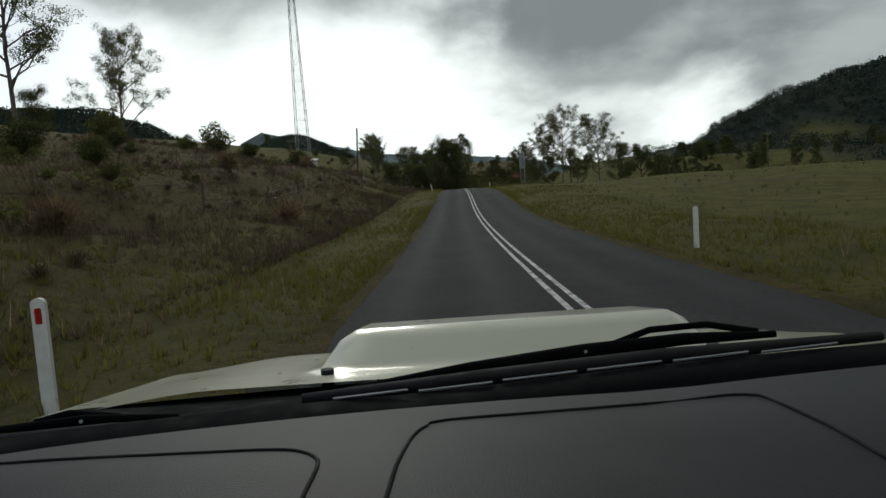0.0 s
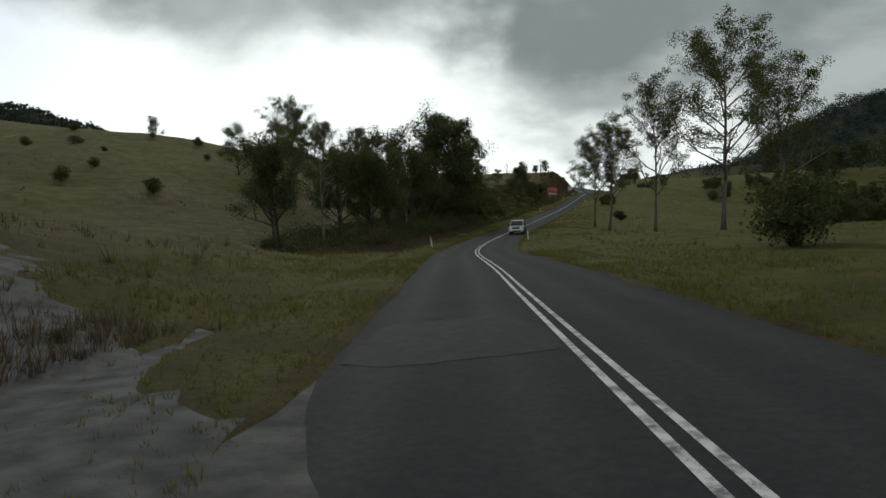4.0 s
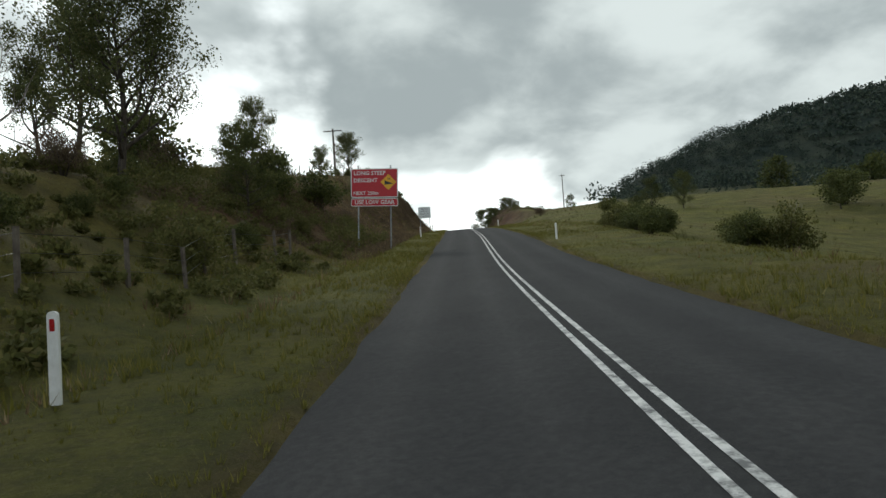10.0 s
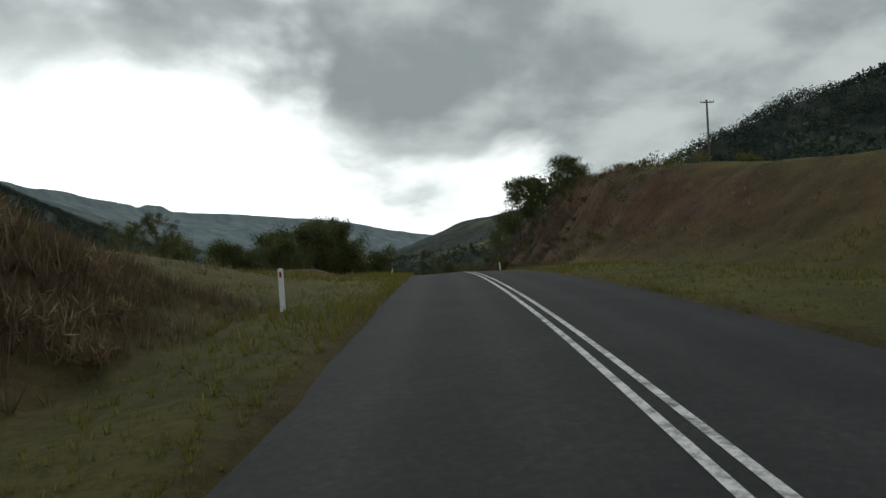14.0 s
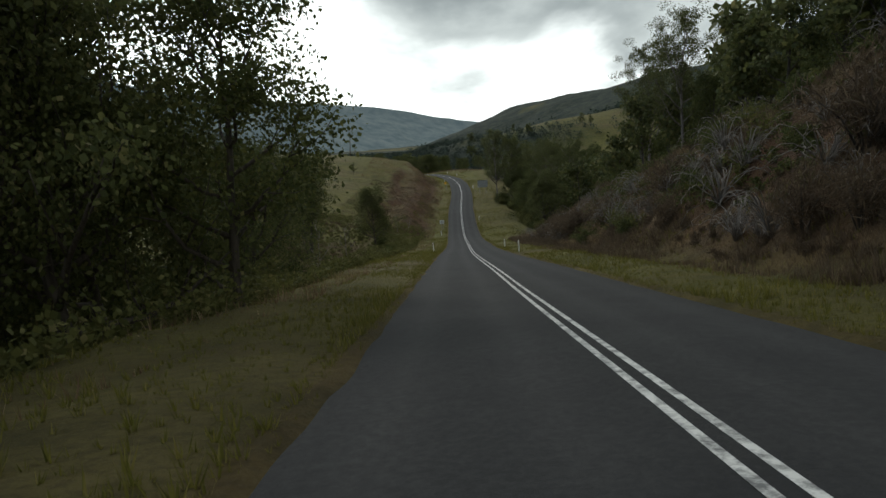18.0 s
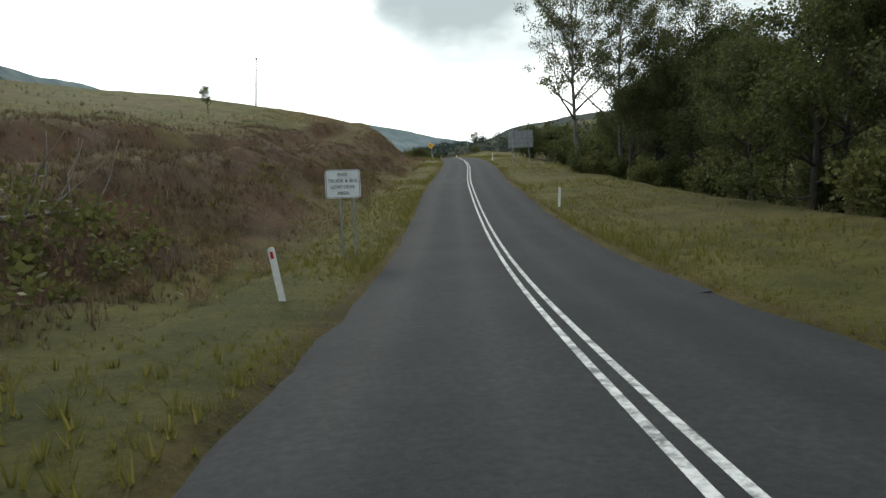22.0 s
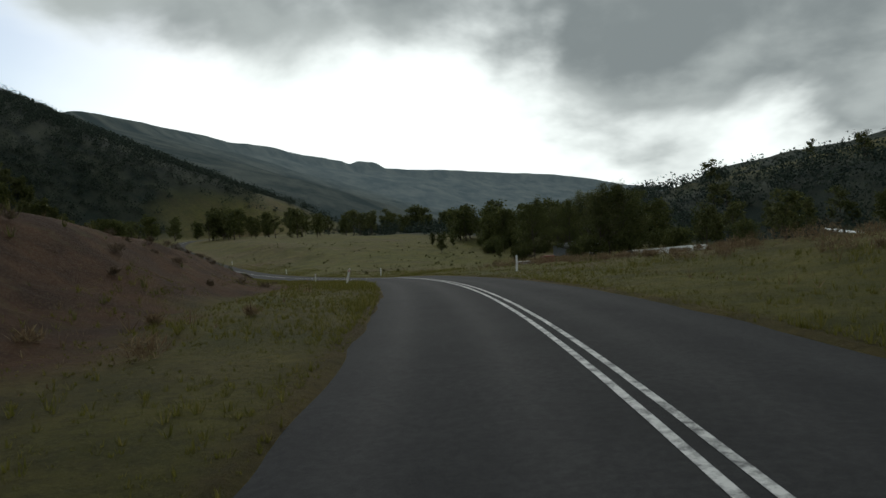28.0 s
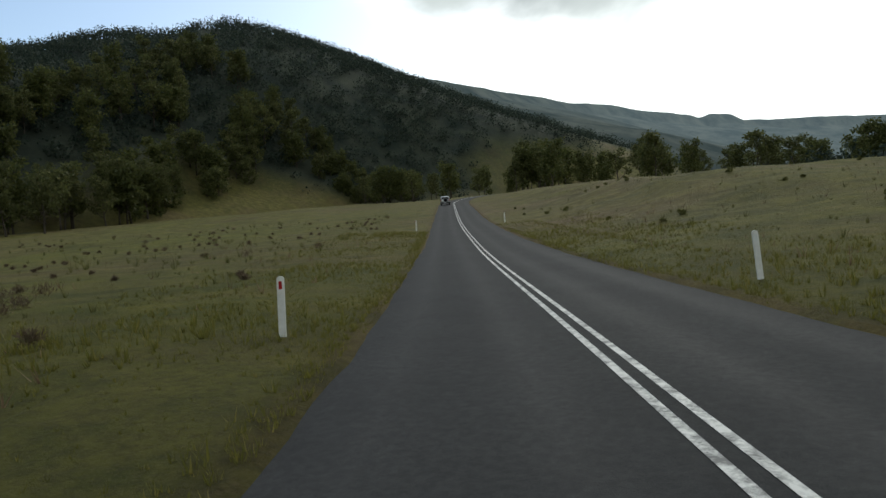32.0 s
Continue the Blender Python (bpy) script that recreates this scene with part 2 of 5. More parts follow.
def lattice(x, y, seed):
    """Smooth random values from -1 to 1 on a unit lattice."""
    def h(i, j):
        n = (i * 374761393 + j * 668265263 + seed * 974634211) & 0x7FFFFFFF
        n = ((n ^ (n >> 13)) * 1274126177) & 0x7FFFFFFF
        return ((n ^ (n >> 16)) & 0xFFFF) / 32767.5 - 1
    i, j = np.floor(x).astype(np.int64), np.floor(y).astype(np.int64)
    u, v = x - i, y - j
    u, v = u * u * (3 - 2 * u), v * v * (3 - 2 * v)
    return (h(i, j) * (1 - u) + h(i + 1, j) * u) * (1 - v) + (h(i, j + 1) * (1 - u) + h(i + 1, j + 1) * u) * v


def fbm(x, y, size, octaves, seed):
    t, a = np.zeros(len(x)), 1.0
    for o in range(octaves):
        t += a * lattice(x / size + 7.3 * o, y / size - 3.1 * o, seed + o)
        size, a = size / 2, a / 2
    return t


def smooth(a, b, v):
    u = np.clip((v - a) / (b - a), 0, 1)
    return u * u * (3 - 2 * u)


def sides(s, lat):
    """Verge, bank run, bank height, slope and rise beyond, on the side of the road where each place lies."""
    out = []
    for k in range(1, 6):
        l = np.interp(s, [r[0] for r in LEFT], [r[k] for r in LEFT])
        r = np.interp(s, [r[0] for r in RIGHT], [r[k] for r in RIGHT])
        out.append(np.where(lat < 0, l, r))
    return out


def scarps(s, lat, a):
    """Low eroded steps in the grassy hillside on the left, and how bare their faces are."""
    run = np.where(lat < 0, smooth(606, 622, s) * (1 - smooth(706, 722, s)), 0)
    rise, bare = 0, 0
    for at, tall, wave, seed in ((13.5, 1.3, 2.2, 201), (8.2, .6, 1.8, 205), (5.4, .4, 1.2, 209)):
        p = a - at - wave * fbm(s, s * 0 + at, 14, 3, seed)
        rise = rise + tall * (smooth(0, 1.1, p) - smooth(-5, 7, p))
        bare = bare + np.exp(-((p - .4) / 1.1) ** 2) * np.clip(.65 + .6 * fbm(s, a, 6, 3, seed + 1), 0, 1)
    rise = rise + .40 * smooth(3.5, 6, a) * (1 - smooth(20, 26, a)) * fbm(s, a, 4.2, 3, 211)
    bare = bare + .30 * (1 - smooth(13, 19, a)) * smooth(4, 6.5, a)
    return run * rise, run * np.minimum(bare, 1)


def hills(x, y):
    top = np.full(len(x), -1e9)
    for pts, fall in CRESTS:
        for a, b in zip(pts[:-1], pts[1:]):
            ax, ay, az = a
            dx, dy, dz = b[0] - ax, b[1] - ay, b[2] - az
            u = np.clip(((x - ax) * dx + (y - ay) * dy) / (dx * dx + dy * dy), 0, 1)
            d = np.hypot(x - ax - u * dx, y - ay - u * dy)
            crest = az + u * dz
            top = np.maximum(top, crest - fall * (np.sqrt(d * d + 30 ** 2) - 30))
    return top


def height(x, y):
    x, y = np.atleast_1d(np.asarray(x, float)), np.atleast_1d(np.asarray(y, float))
    s, lat, zr = along(x, y)
    v, d, H, g, cap = sides(s, lat)
    off = np.hypot(lat, np.maximum(0, np.maximum(s - SS[-1] + 5, SS[0] + 5 - s)))
    wob = fbm(s * .8, lat * 2 + 40 * np.sign(lat), 9, 3, 5)
    a = np.maximum(np.abs(lat) - SEAL, 0)
    u = np.clip((a - v) / (d * (1 + .12 * wob)), 0, 1)
    bank = H * (u * u * (3 - 2 * u)) + np.abs(H) * .10 * fbm(x, y, 3.6, 3, 9) * np.sin(np.pi * u)
    ditch = -.16 * np.exp(-((a - v) / .8) ** 2)
    b = np.maximum(a - v - d, 0)
    cap = np.where(np.abs(cap) < .5, .5 * np.sign(cap + 1e-9), cap)
    beyond = cap * (1 - np.exp(-np.abs(g) * b / np.abs(cap)))
    rough = .05 * smooth(.3, 3, a) * fbm(x, y, 1.7, 2, 3) + smooth(10, 45, a) * .5 * fbm(x, y, 17, 3, 21)
    scarp, _ = scarps(s, lat, a)
    near = zr - .05 + .055 * np.minimum(a, v) + ditch + bank + beyond + rough + scarp
    floor = zr - 5 + 3.0 * fbm(x, y, 170, 4, 31)
    k = smooth(130, 420, off)
    land = near * (1 - k) + floor * k
    hill = hills(x, y) + smooth(40, 160, off) * (5 * fbm(x, y, 130, 4, 51) + 9 * smooth(250, 700, off) * fbm(x, y, 240, 4, 57))
    w = 8.0
    hill = hill - 70 * (1 - smooth(22, 210, off)) ** 2 * (off < 210)
    m = np.maximum(land, hill)
    return np.where(off > 22, m + w * .25 * np.maximum(0, 1 - np.abs(land - hill) / w) ** 2 * smooth(22, 60, off), land)

# ---------------------------------------------------------------- materials
class Nodes:
    """A node material with a Principled shader, and short ways to add to it."""
    def __init__(self, name, rough=.8, metal=0.0, spec=.3):
        self.m = bpy.data.materials.new(name)
        self.m.use_nodes = True
        self.t = self.m.node_tree
        self.p = self.t.nodes["Principled BSDF"]
        self.p.inputs["Roughness"].default_value = rough
        self.p.inputs["Metallic"].default_value = metal
        self.p.inputs["Specular IOR Level"].default_value = spec
        self.co = self.t.nodes.new("ShaderNodeTexCoord").outputs["Object"]

    def link(self, a, b):
        self.t.links.new(a, b)

    def noise(self, scale, detail=4.0, rough=.55, where=None, out=0):
        n = self.t.nodes.new("ShaderNodeTexNoise")
        n.inputs["Scale"].default_value, n.inputs["Detail"].default_value, n.inputs["Roughness"].default_value = scale, detail, rough
        self.link(where or self.co, n.inputs["Vector"])
        return n.outputs[out]

    def ramp(self, v, a, b, lo=0.0, hi=1.0):
        n = self.t.nodes.new("ShaderNodeMapRange")
        n.inputs[1].default_value, n.inputs[2].default_value, n.inputs[3].default_value, n.inputs[4].default_value = a, b, lo, hi
        self.link(v, n.inputs[0])
        return n.outputs[0]

    def mix(self, fac, a, b):
        n = self.t.nodes.new("ShaderNodeMix")
        n.data_type = "RGBA"
        for sock, v in ((n.inputs[0], fac), (n.inputs[6], a), (n.inputs[7], b)):
            if isinstance(v, (int, float)):
                sock.default_value = v
            elif isinstance(v, tuple):
                sock.default_value = (*v, 1)
            else:
                self.link(v, sock)
        return n.outputs[2]

    def maths(self, op, a, b):
        n = self.t.nodes.new("ShaderNodeMath")
        n.operation, n.use_clamp = op, True
        for i, v in enumerate((a, b)):
            if isinstance(v, (int, float)):
                n.inputs[i].default_value = v
            else:
                self.link(v, n.inputs[i])
        return n.outputs[0]

    def attr(self, name):
        n = self.t.nodes.new("ShaderNodeAttribute")
        n.attribute_name = name
        return n.outputs["Fac"]

    def island(self):
        return self.t.nodes.new("ShaderNodeNewGeometry").outputs["Random Per Island"]

    def each(self):
        return self.t.nodes.new("ShaderNodeObjectInfo").outputs["Random"]

    def colour(self, c):
        if isinstance(c, tuple):
            self.p.inputs["Base Color"].default_value = (*c, 1)
        else:
            self.link(c, self.p.inputs["Base Color"])
        return self

    def bump(self, v, strength=.4, dist=.02):
        n = self.t.nodes.new("ShaderNodeBump")
        n.inputs["Strength"].default_value, n.inputs["Distance"].default_value = strength, dist
        self.link(v, n.inputs["Height"])
        self.link(n.outputs[0], self.p.inputs["Normal"])
        return self

    def roughness(self, v):
        self.link(v, self.p.inputs["Roughness"])
        return self


def worn(name, a, b, scale=6.0, rough=.6, metal=0.0, bump=.15, spec=.3):
    """A plain surface of two near tones with grain and stains."""
    n = Nodes(name, rough, metal, spec)
    stain = n.ramp(n.noise(scale, 5), .35, .68)
    grain = n.noise(scale * 14, 3)
    n.colour(n.mix(n.ramp(grain, .3, .75, 0, .35), n.mix(stain, a, b), tuple(.75 * c for c in b)))
    n.bump(grain, bump, .004)
    n.roughness(n.ramp(stain, 0, 1, rough * .85, min(1, rough * 1.2)))
    return n.m


def ground_material():
    n = Nodes("ground", .95, 0, .15)
    big, mid, small = n.noise(.05, 5), n.noise(.55, 6, .62), n.noise(7.0, 5, .65)
    green = n.mix(n.ramp(mid, .35, .65), (.070, .078, .0145), (.152, .138, .028))
    dry = n.mix(n.ramp(mid, .36, .66), (.092, .060, .032), (.165, .122, .062))
    grass = n.mix(n.maths("ADD", n.attr("dry"), n.ramp(big, .52, .66, 0, .5)), green, dry)
    grass = n.mix(n.ramp(n.noise(.21, 6, .66), .50, .66, 0, .42), grass, n.mix(n.ramp(small, .35, .65), (.075, .05, .026), (.14, .10, .05)))
    grass = n.mix(n.ramp(n.noise(.09, 6, .68), .46, .64, 0, .55), grass, n.mix(n.ramp(mid, .4, .6), (.046, .050, .013), (.085, .082, .022)))
    soil = n.mix(n.ramp(mid, .38, .62), (.043, .021, .011), (.095, .047, .023))
    soil = n.mix(n.ramp(small, .5, .75, 0, .5), soil, (.05, .03, .022))
    mask = n.maths("MULTIPLY", n.attr("earth"), n.ramp(n.noise(.8, 6, .7), .24, .46, .2, 1))
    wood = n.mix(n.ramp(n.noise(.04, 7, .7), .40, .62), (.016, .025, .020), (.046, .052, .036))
    c = n.mix(n.ramp(small, .45, .62, 0, .48), grass, (.048, .042, .016))
    c = n.mix(n.ramp(n.noise(26, 4, .7), .52, .64, 0, .32), c, (.19, .170, .065))
    soil = n.mix(n.ramp(n.noise(16, 5, .7), .5, .62, 0, .5), soil, (.15, .10, .06))
    c = n.mix(mask, c, soil)
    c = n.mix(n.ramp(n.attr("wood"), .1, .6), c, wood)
    n.colour(c).bump(n.noise(2.4, 9, .76), 1.0, .22)
    return n.m


def asphalt_material():
    n = Nodes("asphalt", .85, 0, .12)
    chips, blot, tread = n.noise(90, 3, .7), n.noise(.5, 6, .6), n.attr("tread")
    c = n.mix(n.ramp(blot, .32, .7), (.029, .029, .030), (.046, .046, .0455))
    c = n.mix(n.ramp(tread, 0, 1, 0, .3), c, (.052, .051, .050))
    c = n.mix(n.ramp(chips, .45, .8, 0, .6), c, (.078, .076, .073))
    c = n.mix(n.ramp(n.noise(11, 5, .75), .40, .62, .55, 0), c, (.022, .022, .0225))
    n.colour(c).bump(chips, .6, .008)
    n.roughness(n.ramp(tread, 0, 1, .92, .82))
    return n.m


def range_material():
    """Wooded slopes kilometres off, the bluish haze put into their colour and a glow."""
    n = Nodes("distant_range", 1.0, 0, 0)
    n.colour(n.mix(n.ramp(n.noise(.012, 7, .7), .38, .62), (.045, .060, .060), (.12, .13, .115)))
    # emission stands in for haze, stronger towards the far end of the crest
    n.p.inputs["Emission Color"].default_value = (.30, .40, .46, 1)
    n.link(n.ramp(n.attr("haze_glow"), 0, 1, .02, .17), n.p.inputs["Emission Strength"])
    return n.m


def line_material():
    n = Nodes("road_paint", .7)
    wear = n.ramp(n.noise(5, 8, .75), .38, .56)
    n.colour(n.mix(wear, (.14, .14, .138), (.62, .61, .58))).bump(n.noise(80, 3), .3, .004)
    return n.m


def leaf_material(name, dark, light, tip, through_light=.28):
    n = Nodes(name, .65, 0, .15)
    r = n.island()
    c = n.mix(n.ramp(r, 0, 1), dark, light)
    c = n.mix(n.ramp(r, .82, 1, 0, .8), c, tip)
    c = n.mix(n.ramp(n.each(), 0, 1, 0, .35), c, tuple(.6 * v for v in dark))
    n.colour(c)
    n.p.inputs["Subsurface Weight"].default_value = 0
    tr = n.t.nodes.new("ShaderNodeBsdfTranslucent")
    n.link(c, tr.inputs[0])
    mx = n.t.nodes.new("ShaderNodeMixShader")
    mx.inputs[0].default_value = through_light
    n.link(n.p.outputs[0], mx.inputs[1])
    n.link(tr.outputs[0], mx.inputs[2])
    n.link(mx.outputs[0], n.t.nodes["Material Output"].inputs[0])
    return n.m


def bark_material(name, a, b):
    n = Nodes(name, .9)
    streak = n.t.nodes.new("ShaderNodeMapping")
    streak.inputs["Scale"].default_value = (5, 5, .7)
    n.link(n.co, streak.inputs[0])
    v = n.noise(1.6, 6, .65, streak.outputs[0])
    n.colour(n.mix(n.ramp(v, .34, .66), a, b)).bump(v, .7, .04)
    return n.m


M_GROUND, M_ASPHALT, M_LINE = ground_material(), asphalt_material(), line_material()
M_PATCH = worn("bitumen_patch", (.015, .015, .016), (.026, .026, .027), 6, .95, 0, .4)
M_GRAVEL = worn("gravel_edge", (.085, .08, .072), (.045, .043, .04), 2.5, .95, 0, .5)
M_GUM = leaf_material("gum_leaves", (.060, .070, .026), (.140, .150, .050), (.20, .175, .075), .42)
M_WATTLE = leaf_material("wattle_leaves", (.049, .061, .020), (.122, .132, .040), (.145, .14, .042), .40)
M_SCRUB = leaf_material("scrub_leaves", (.080, .086, .026), (.165, .160, .052), (.23, .19, .085), .45)
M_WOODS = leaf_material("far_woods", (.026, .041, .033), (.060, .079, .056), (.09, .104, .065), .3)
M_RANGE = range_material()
M_GRASS = leaf_material("grass_blades", (.118, .118, .024), (.210, .185, .044), (.32, .26, .095), .5)
M_STRAW = leaf_material("dry_grass_blades", (.13, .085, .05), (.26, .19, .105), (.38, .31, .19), .45)
M_BROWN = leaf_material("brown_bank_grass", (.080, .057, .037), (.160, .116, .072), (.26, .20, .13), .35)
M_GUMBARK = bark_material("smooth_gum_bark", (.085, .071, .060), (.20, .175, .15))
M_DARKBARK = bark_material("dark_bark", (.035, .028, .022), (.10, .082, .066))
M_DEADWOOD = bark_material("dead_wood", (.10, .085, .07), (.26, .23, .20))
M_POSTWHITE = worn("white_post_plastic", (.78, .78, .76), (.62, .61, .57), 9, .5)
M_RED = worn("red_reflector", (.42, .02, .02), (.30, .015, .015), 30, .25)
M_SIGNRED = worn("red_sign_sheet", (.50, .022, .035), (.42, .02, .03), 4, .4)
M_RUST = worn("rusty_red_steel", (.22, .035, .025), (.13, .04, .028), 6, .7, 0, .3)
M_SIGNWHITE = worn("white_sign_sheet", (.74, .76, .75), (.62, .64, .63), 4, .45)
M_SIGNYELLOW = worn("yellow_sign_sheet", (.80, .42, .02), (.66, .33, .02), 4, .4)
M_BLACK = worn("black_sign_print", (.018, .018, .020), (.03, .03, .032), 12, .5)
M_GALV = worn("galvanised_steel", (.36, .37, .38), (.24, .25, .26), 7, .5, .6)
M_SIGNBACK = worn("weathered_aluminium", (.30, .31, .31), (.20, .205, .21), 3, .55, .4)
M_TIMBER = worn("weathered_timber", (.16, .135, .11), (.075, .06, .05), 5, .9, 0, .5)
M_WIRE = worn("fence_wire", (.16, .155, .15), (.10, .095, .09), 20, .5, .7)
M_SHED = worn("pale_cladding", (.62, .63, .60), (.48, .49, .47), 2.5, .6)
M_CONCRETE = worn("old_concrete", (.30, .29, .27), (.19, .18, .165), 3, .9, 0, .4)


# ---------------------------------------------------------------- helpers for meshes
def mesh(name, verts, faces, material=None, smooth_shade=False):
    me = bpy.data.meshes.new(name)
    me.from_pydata([tuple(v) for v in verts] if not isinstance(verts, list) else verts, [], faces if isinstance(faces, list) else faces.tolist())
    if smooth_shade:
        me.polygons.foreach_set("use_smooth", np.ones(len(me.polygons), bool))
    if material:
        me.materials.append(material)
    me.update()
    return me


def quads(name, v, f, material, smooth_shade=False, loops=4):
    """A mesh from arrays of places and of corners, quickly."""
    me = bpy.data.meshes.new(name)
    v, f = np.ascontiguousarray(v, np.float32), np.ascontiguousarray(f, np.int32)
    me.vertices.add(len(v))
    me.vertices.foreach_set("co", v.ravel())
    me.loops.add(f.size)
    me.loops.foreach_set("vertex_index", f.ravel())
    me.polygons.add(len(f))
    me.polygons.foreach_set("loop_start", np.arange(len(f), dtype=np.int32) * loops)
    me.polygons.foreach_set("loop_total", np.full(len(f), loops, np.int32))
    if smooth_shade:
        me.polygons.foreach_set("use_smooth", np.ones(len(f), bool))
    me.update(calc_edges=True)
    if material:
        me.materials.append(material)
    return me


def part(name, bm, material, parent=None, label="", smooth_shade=False):
    """Links a bmesh or a mesh as one object under a thing or part."""
    if isinstance(bm, bmesh.types.BMesh):
        me = bpy.data.meshes.new(name)
        bm.to_mesh(me)
        bm.free()
        if smooth_shade:
            me.polygons.foreach_set("use_smooth", np.ones(len(me.polygons), bool))
    else:
        me = bm
    if material and not me.materials:
        me.materials.append(material)
    ob = new(name, me)
    ob.parent = parent
    if label:
        tagged(ob, label)
    return ob


def box(sx, sy, sz, at=(0, 0, 0), bevel=.0, bm=None, turn=None):
    """A box of these sides about a place, its edges taken off."""
    b = bmesh.new()
    bmesh.ops.create_cube(b, size=1, matrix=Matrix.Diagonal((sx, sy, sz, 1)))
    if bevel:
        bmesh.ops.bevel(b, geom=b.edges[:], offset=bevel, segments=2, affect="EDGES", profile=.6)
    m = Matrix.Translation(at) @ (turn or Matrix())
    bmesh.ops.transform(b, matrix=m, verts=b.verts[:])
    if bm is None:
        return b
    me = bpy.data.meshes.new("tmp")
    b.to_mesh(me)
    b.free()
    bm.from_mesh(me)
    bpy.data.meshes.remove(me)
    return bm


def tube(points, radii, sides=8, cap=True):
    """Places and corners of a round bar along points."""
    p = [Vector(q) for q in points]
    verts, faces = [], []
    ref = Vector((.31, .95, .05))
    for i, q in enumerate(p):
        d = (p[min(i + 1, len(p) - 1)] - p[max(i - 1, 0)]).normalized()
        a = d.cross(ref if abs(d.dot(ref)) < .95 else Vector((1, 0, 0))).normalized()
        b = d.cross(a)
        for k in range(sides):
            w = 2 * math.pi * k / sides
            verts.append(q + (a * math.cos(w) + b * math.sin(w)) * radii[i])
    for i in range(len(p) - 1):
        for k in range(sides):
            j = (k + 1) % sides
            faces.append((i * sides + k, i * sides + j, (i + 1) * sides + j, (i + 1) * sides + k))
    if cap:
        faces.append(tuple(range(sides))[::-1])
        faces.append(tuple((len(p) - 1) * sides + k for k in range(sides)))
    return verts, faces


def tubes(name, many, material, sides=8):
    vs, fs = [], []
    for pts, rad in many:
        v, f = tube(pts, rad, sides)
        fs += [tuple(i + len(vs) for i in q) for q in f]
        vs += [tuple(q) for q in v]
    return mesh(name, vs, fs, material, True)


def empty(name, label, category, group="", m=None, kind=""):
    ob = new(name)
    ob.empty_display_size = .3
    if m is not None:
        ob.matrix_basis = m
    return tagged(ob, label, category, group, kind)


def ground_at(x, y):
    return float(height([x], [y])[0])


def beside(s, lat, up=0.0, turn=0.0):
    """A pose on the ground, s metres along and lat metres right of the road's middle, facing along it."""
    x, y, z, yaw = on_road(s, lat)
    return pose(x, y, ground_at(x, y) + up, 0, 0, math.degrees(yaw) + turn)


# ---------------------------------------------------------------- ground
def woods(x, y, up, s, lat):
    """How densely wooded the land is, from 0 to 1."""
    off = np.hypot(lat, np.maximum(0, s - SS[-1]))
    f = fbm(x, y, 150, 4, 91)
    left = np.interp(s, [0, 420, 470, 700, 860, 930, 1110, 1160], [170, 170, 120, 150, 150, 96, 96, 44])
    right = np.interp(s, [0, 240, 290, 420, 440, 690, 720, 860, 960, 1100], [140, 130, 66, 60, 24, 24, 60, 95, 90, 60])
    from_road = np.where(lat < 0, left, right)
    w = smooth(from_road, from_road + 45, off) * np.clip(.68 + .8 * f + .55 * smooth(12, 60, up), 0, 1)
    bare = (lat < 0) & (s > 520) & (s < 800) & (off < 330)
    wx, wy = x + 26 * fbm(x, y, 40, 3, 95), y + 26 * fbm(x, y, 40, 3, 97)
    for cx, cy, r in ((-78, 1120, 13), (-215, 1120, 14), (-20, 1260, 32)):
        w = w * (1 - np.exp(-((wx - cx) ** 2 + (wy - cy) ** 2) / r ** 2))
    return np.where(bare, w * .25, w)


def build_ground():
    x0, x1, y0, y1, r, R = -75.0, 225.0, -75.0, 1125.0, 1.25, 25.0
    nx, ny = int((x1 - x0) / r) + 1, int((y1 - y0) / r) + 1
    gx, gy = np.meshgrid(x0 + r * np.arange(nx), y0 + r * np.arange(ny))
    gx, gy = gx.ravel(), gy.ravel()
    i, j = np.meshgrid(np.arange(nx - 1), np.arange(ny - 1))
    k = (j * nx + i).ravel()
    f1 = np.stack([k, k + 1, k + nx + 1, k + nx], 1)
    X0, X1, Y0, Y1 = -2600.0, 3000.0, -1600.0, 4900.0
    NX, NY = int((X1 - X0) / R) + 1, int((Y1 - Y0) / R) + 1
    hx, hy = np.meshgrid(X0 + R * np.arange(NX), Y0 + R * np.arange(NY))
    hx, hy = hx.ravel(), hy.ravel()
    i, j = np.meshgrid(np.arange(NX - 1), np.arange(NY - 1))
    k = (j * NX + i).ravel()
    keep = ~((hx[k] >= x0) & (hx[k] < x1) & (hy[k] >= y0) & (hy[k] < y1))
    f2 = np.stack([k, k + 1, k + NX + 1, k + NX], 1)[keep] + len(gx)
    x, y = np.concatenate([gx, hx]), np.concatenate([gy, hy])
    z = height(x, y)
    s, lat, zr = along(x, y)
    a = np.abs(lat) - SEAL
    z = np.where(a < -.1, zr - .35, z - .16 * (1 - smooth(1.9, 2.7, a)))     # the road bed and the verges lie on it
    me = quads("ground", np.stack([x, y, z], 1), np.concatenate([f1, f2]), M_GROUND, True)
    cover(me, x, y, z, s, lat, zr)
    tagged(new("ground", me), "rolling pasture and forested hills, dry grass and red earth", "ground", kind="structure")


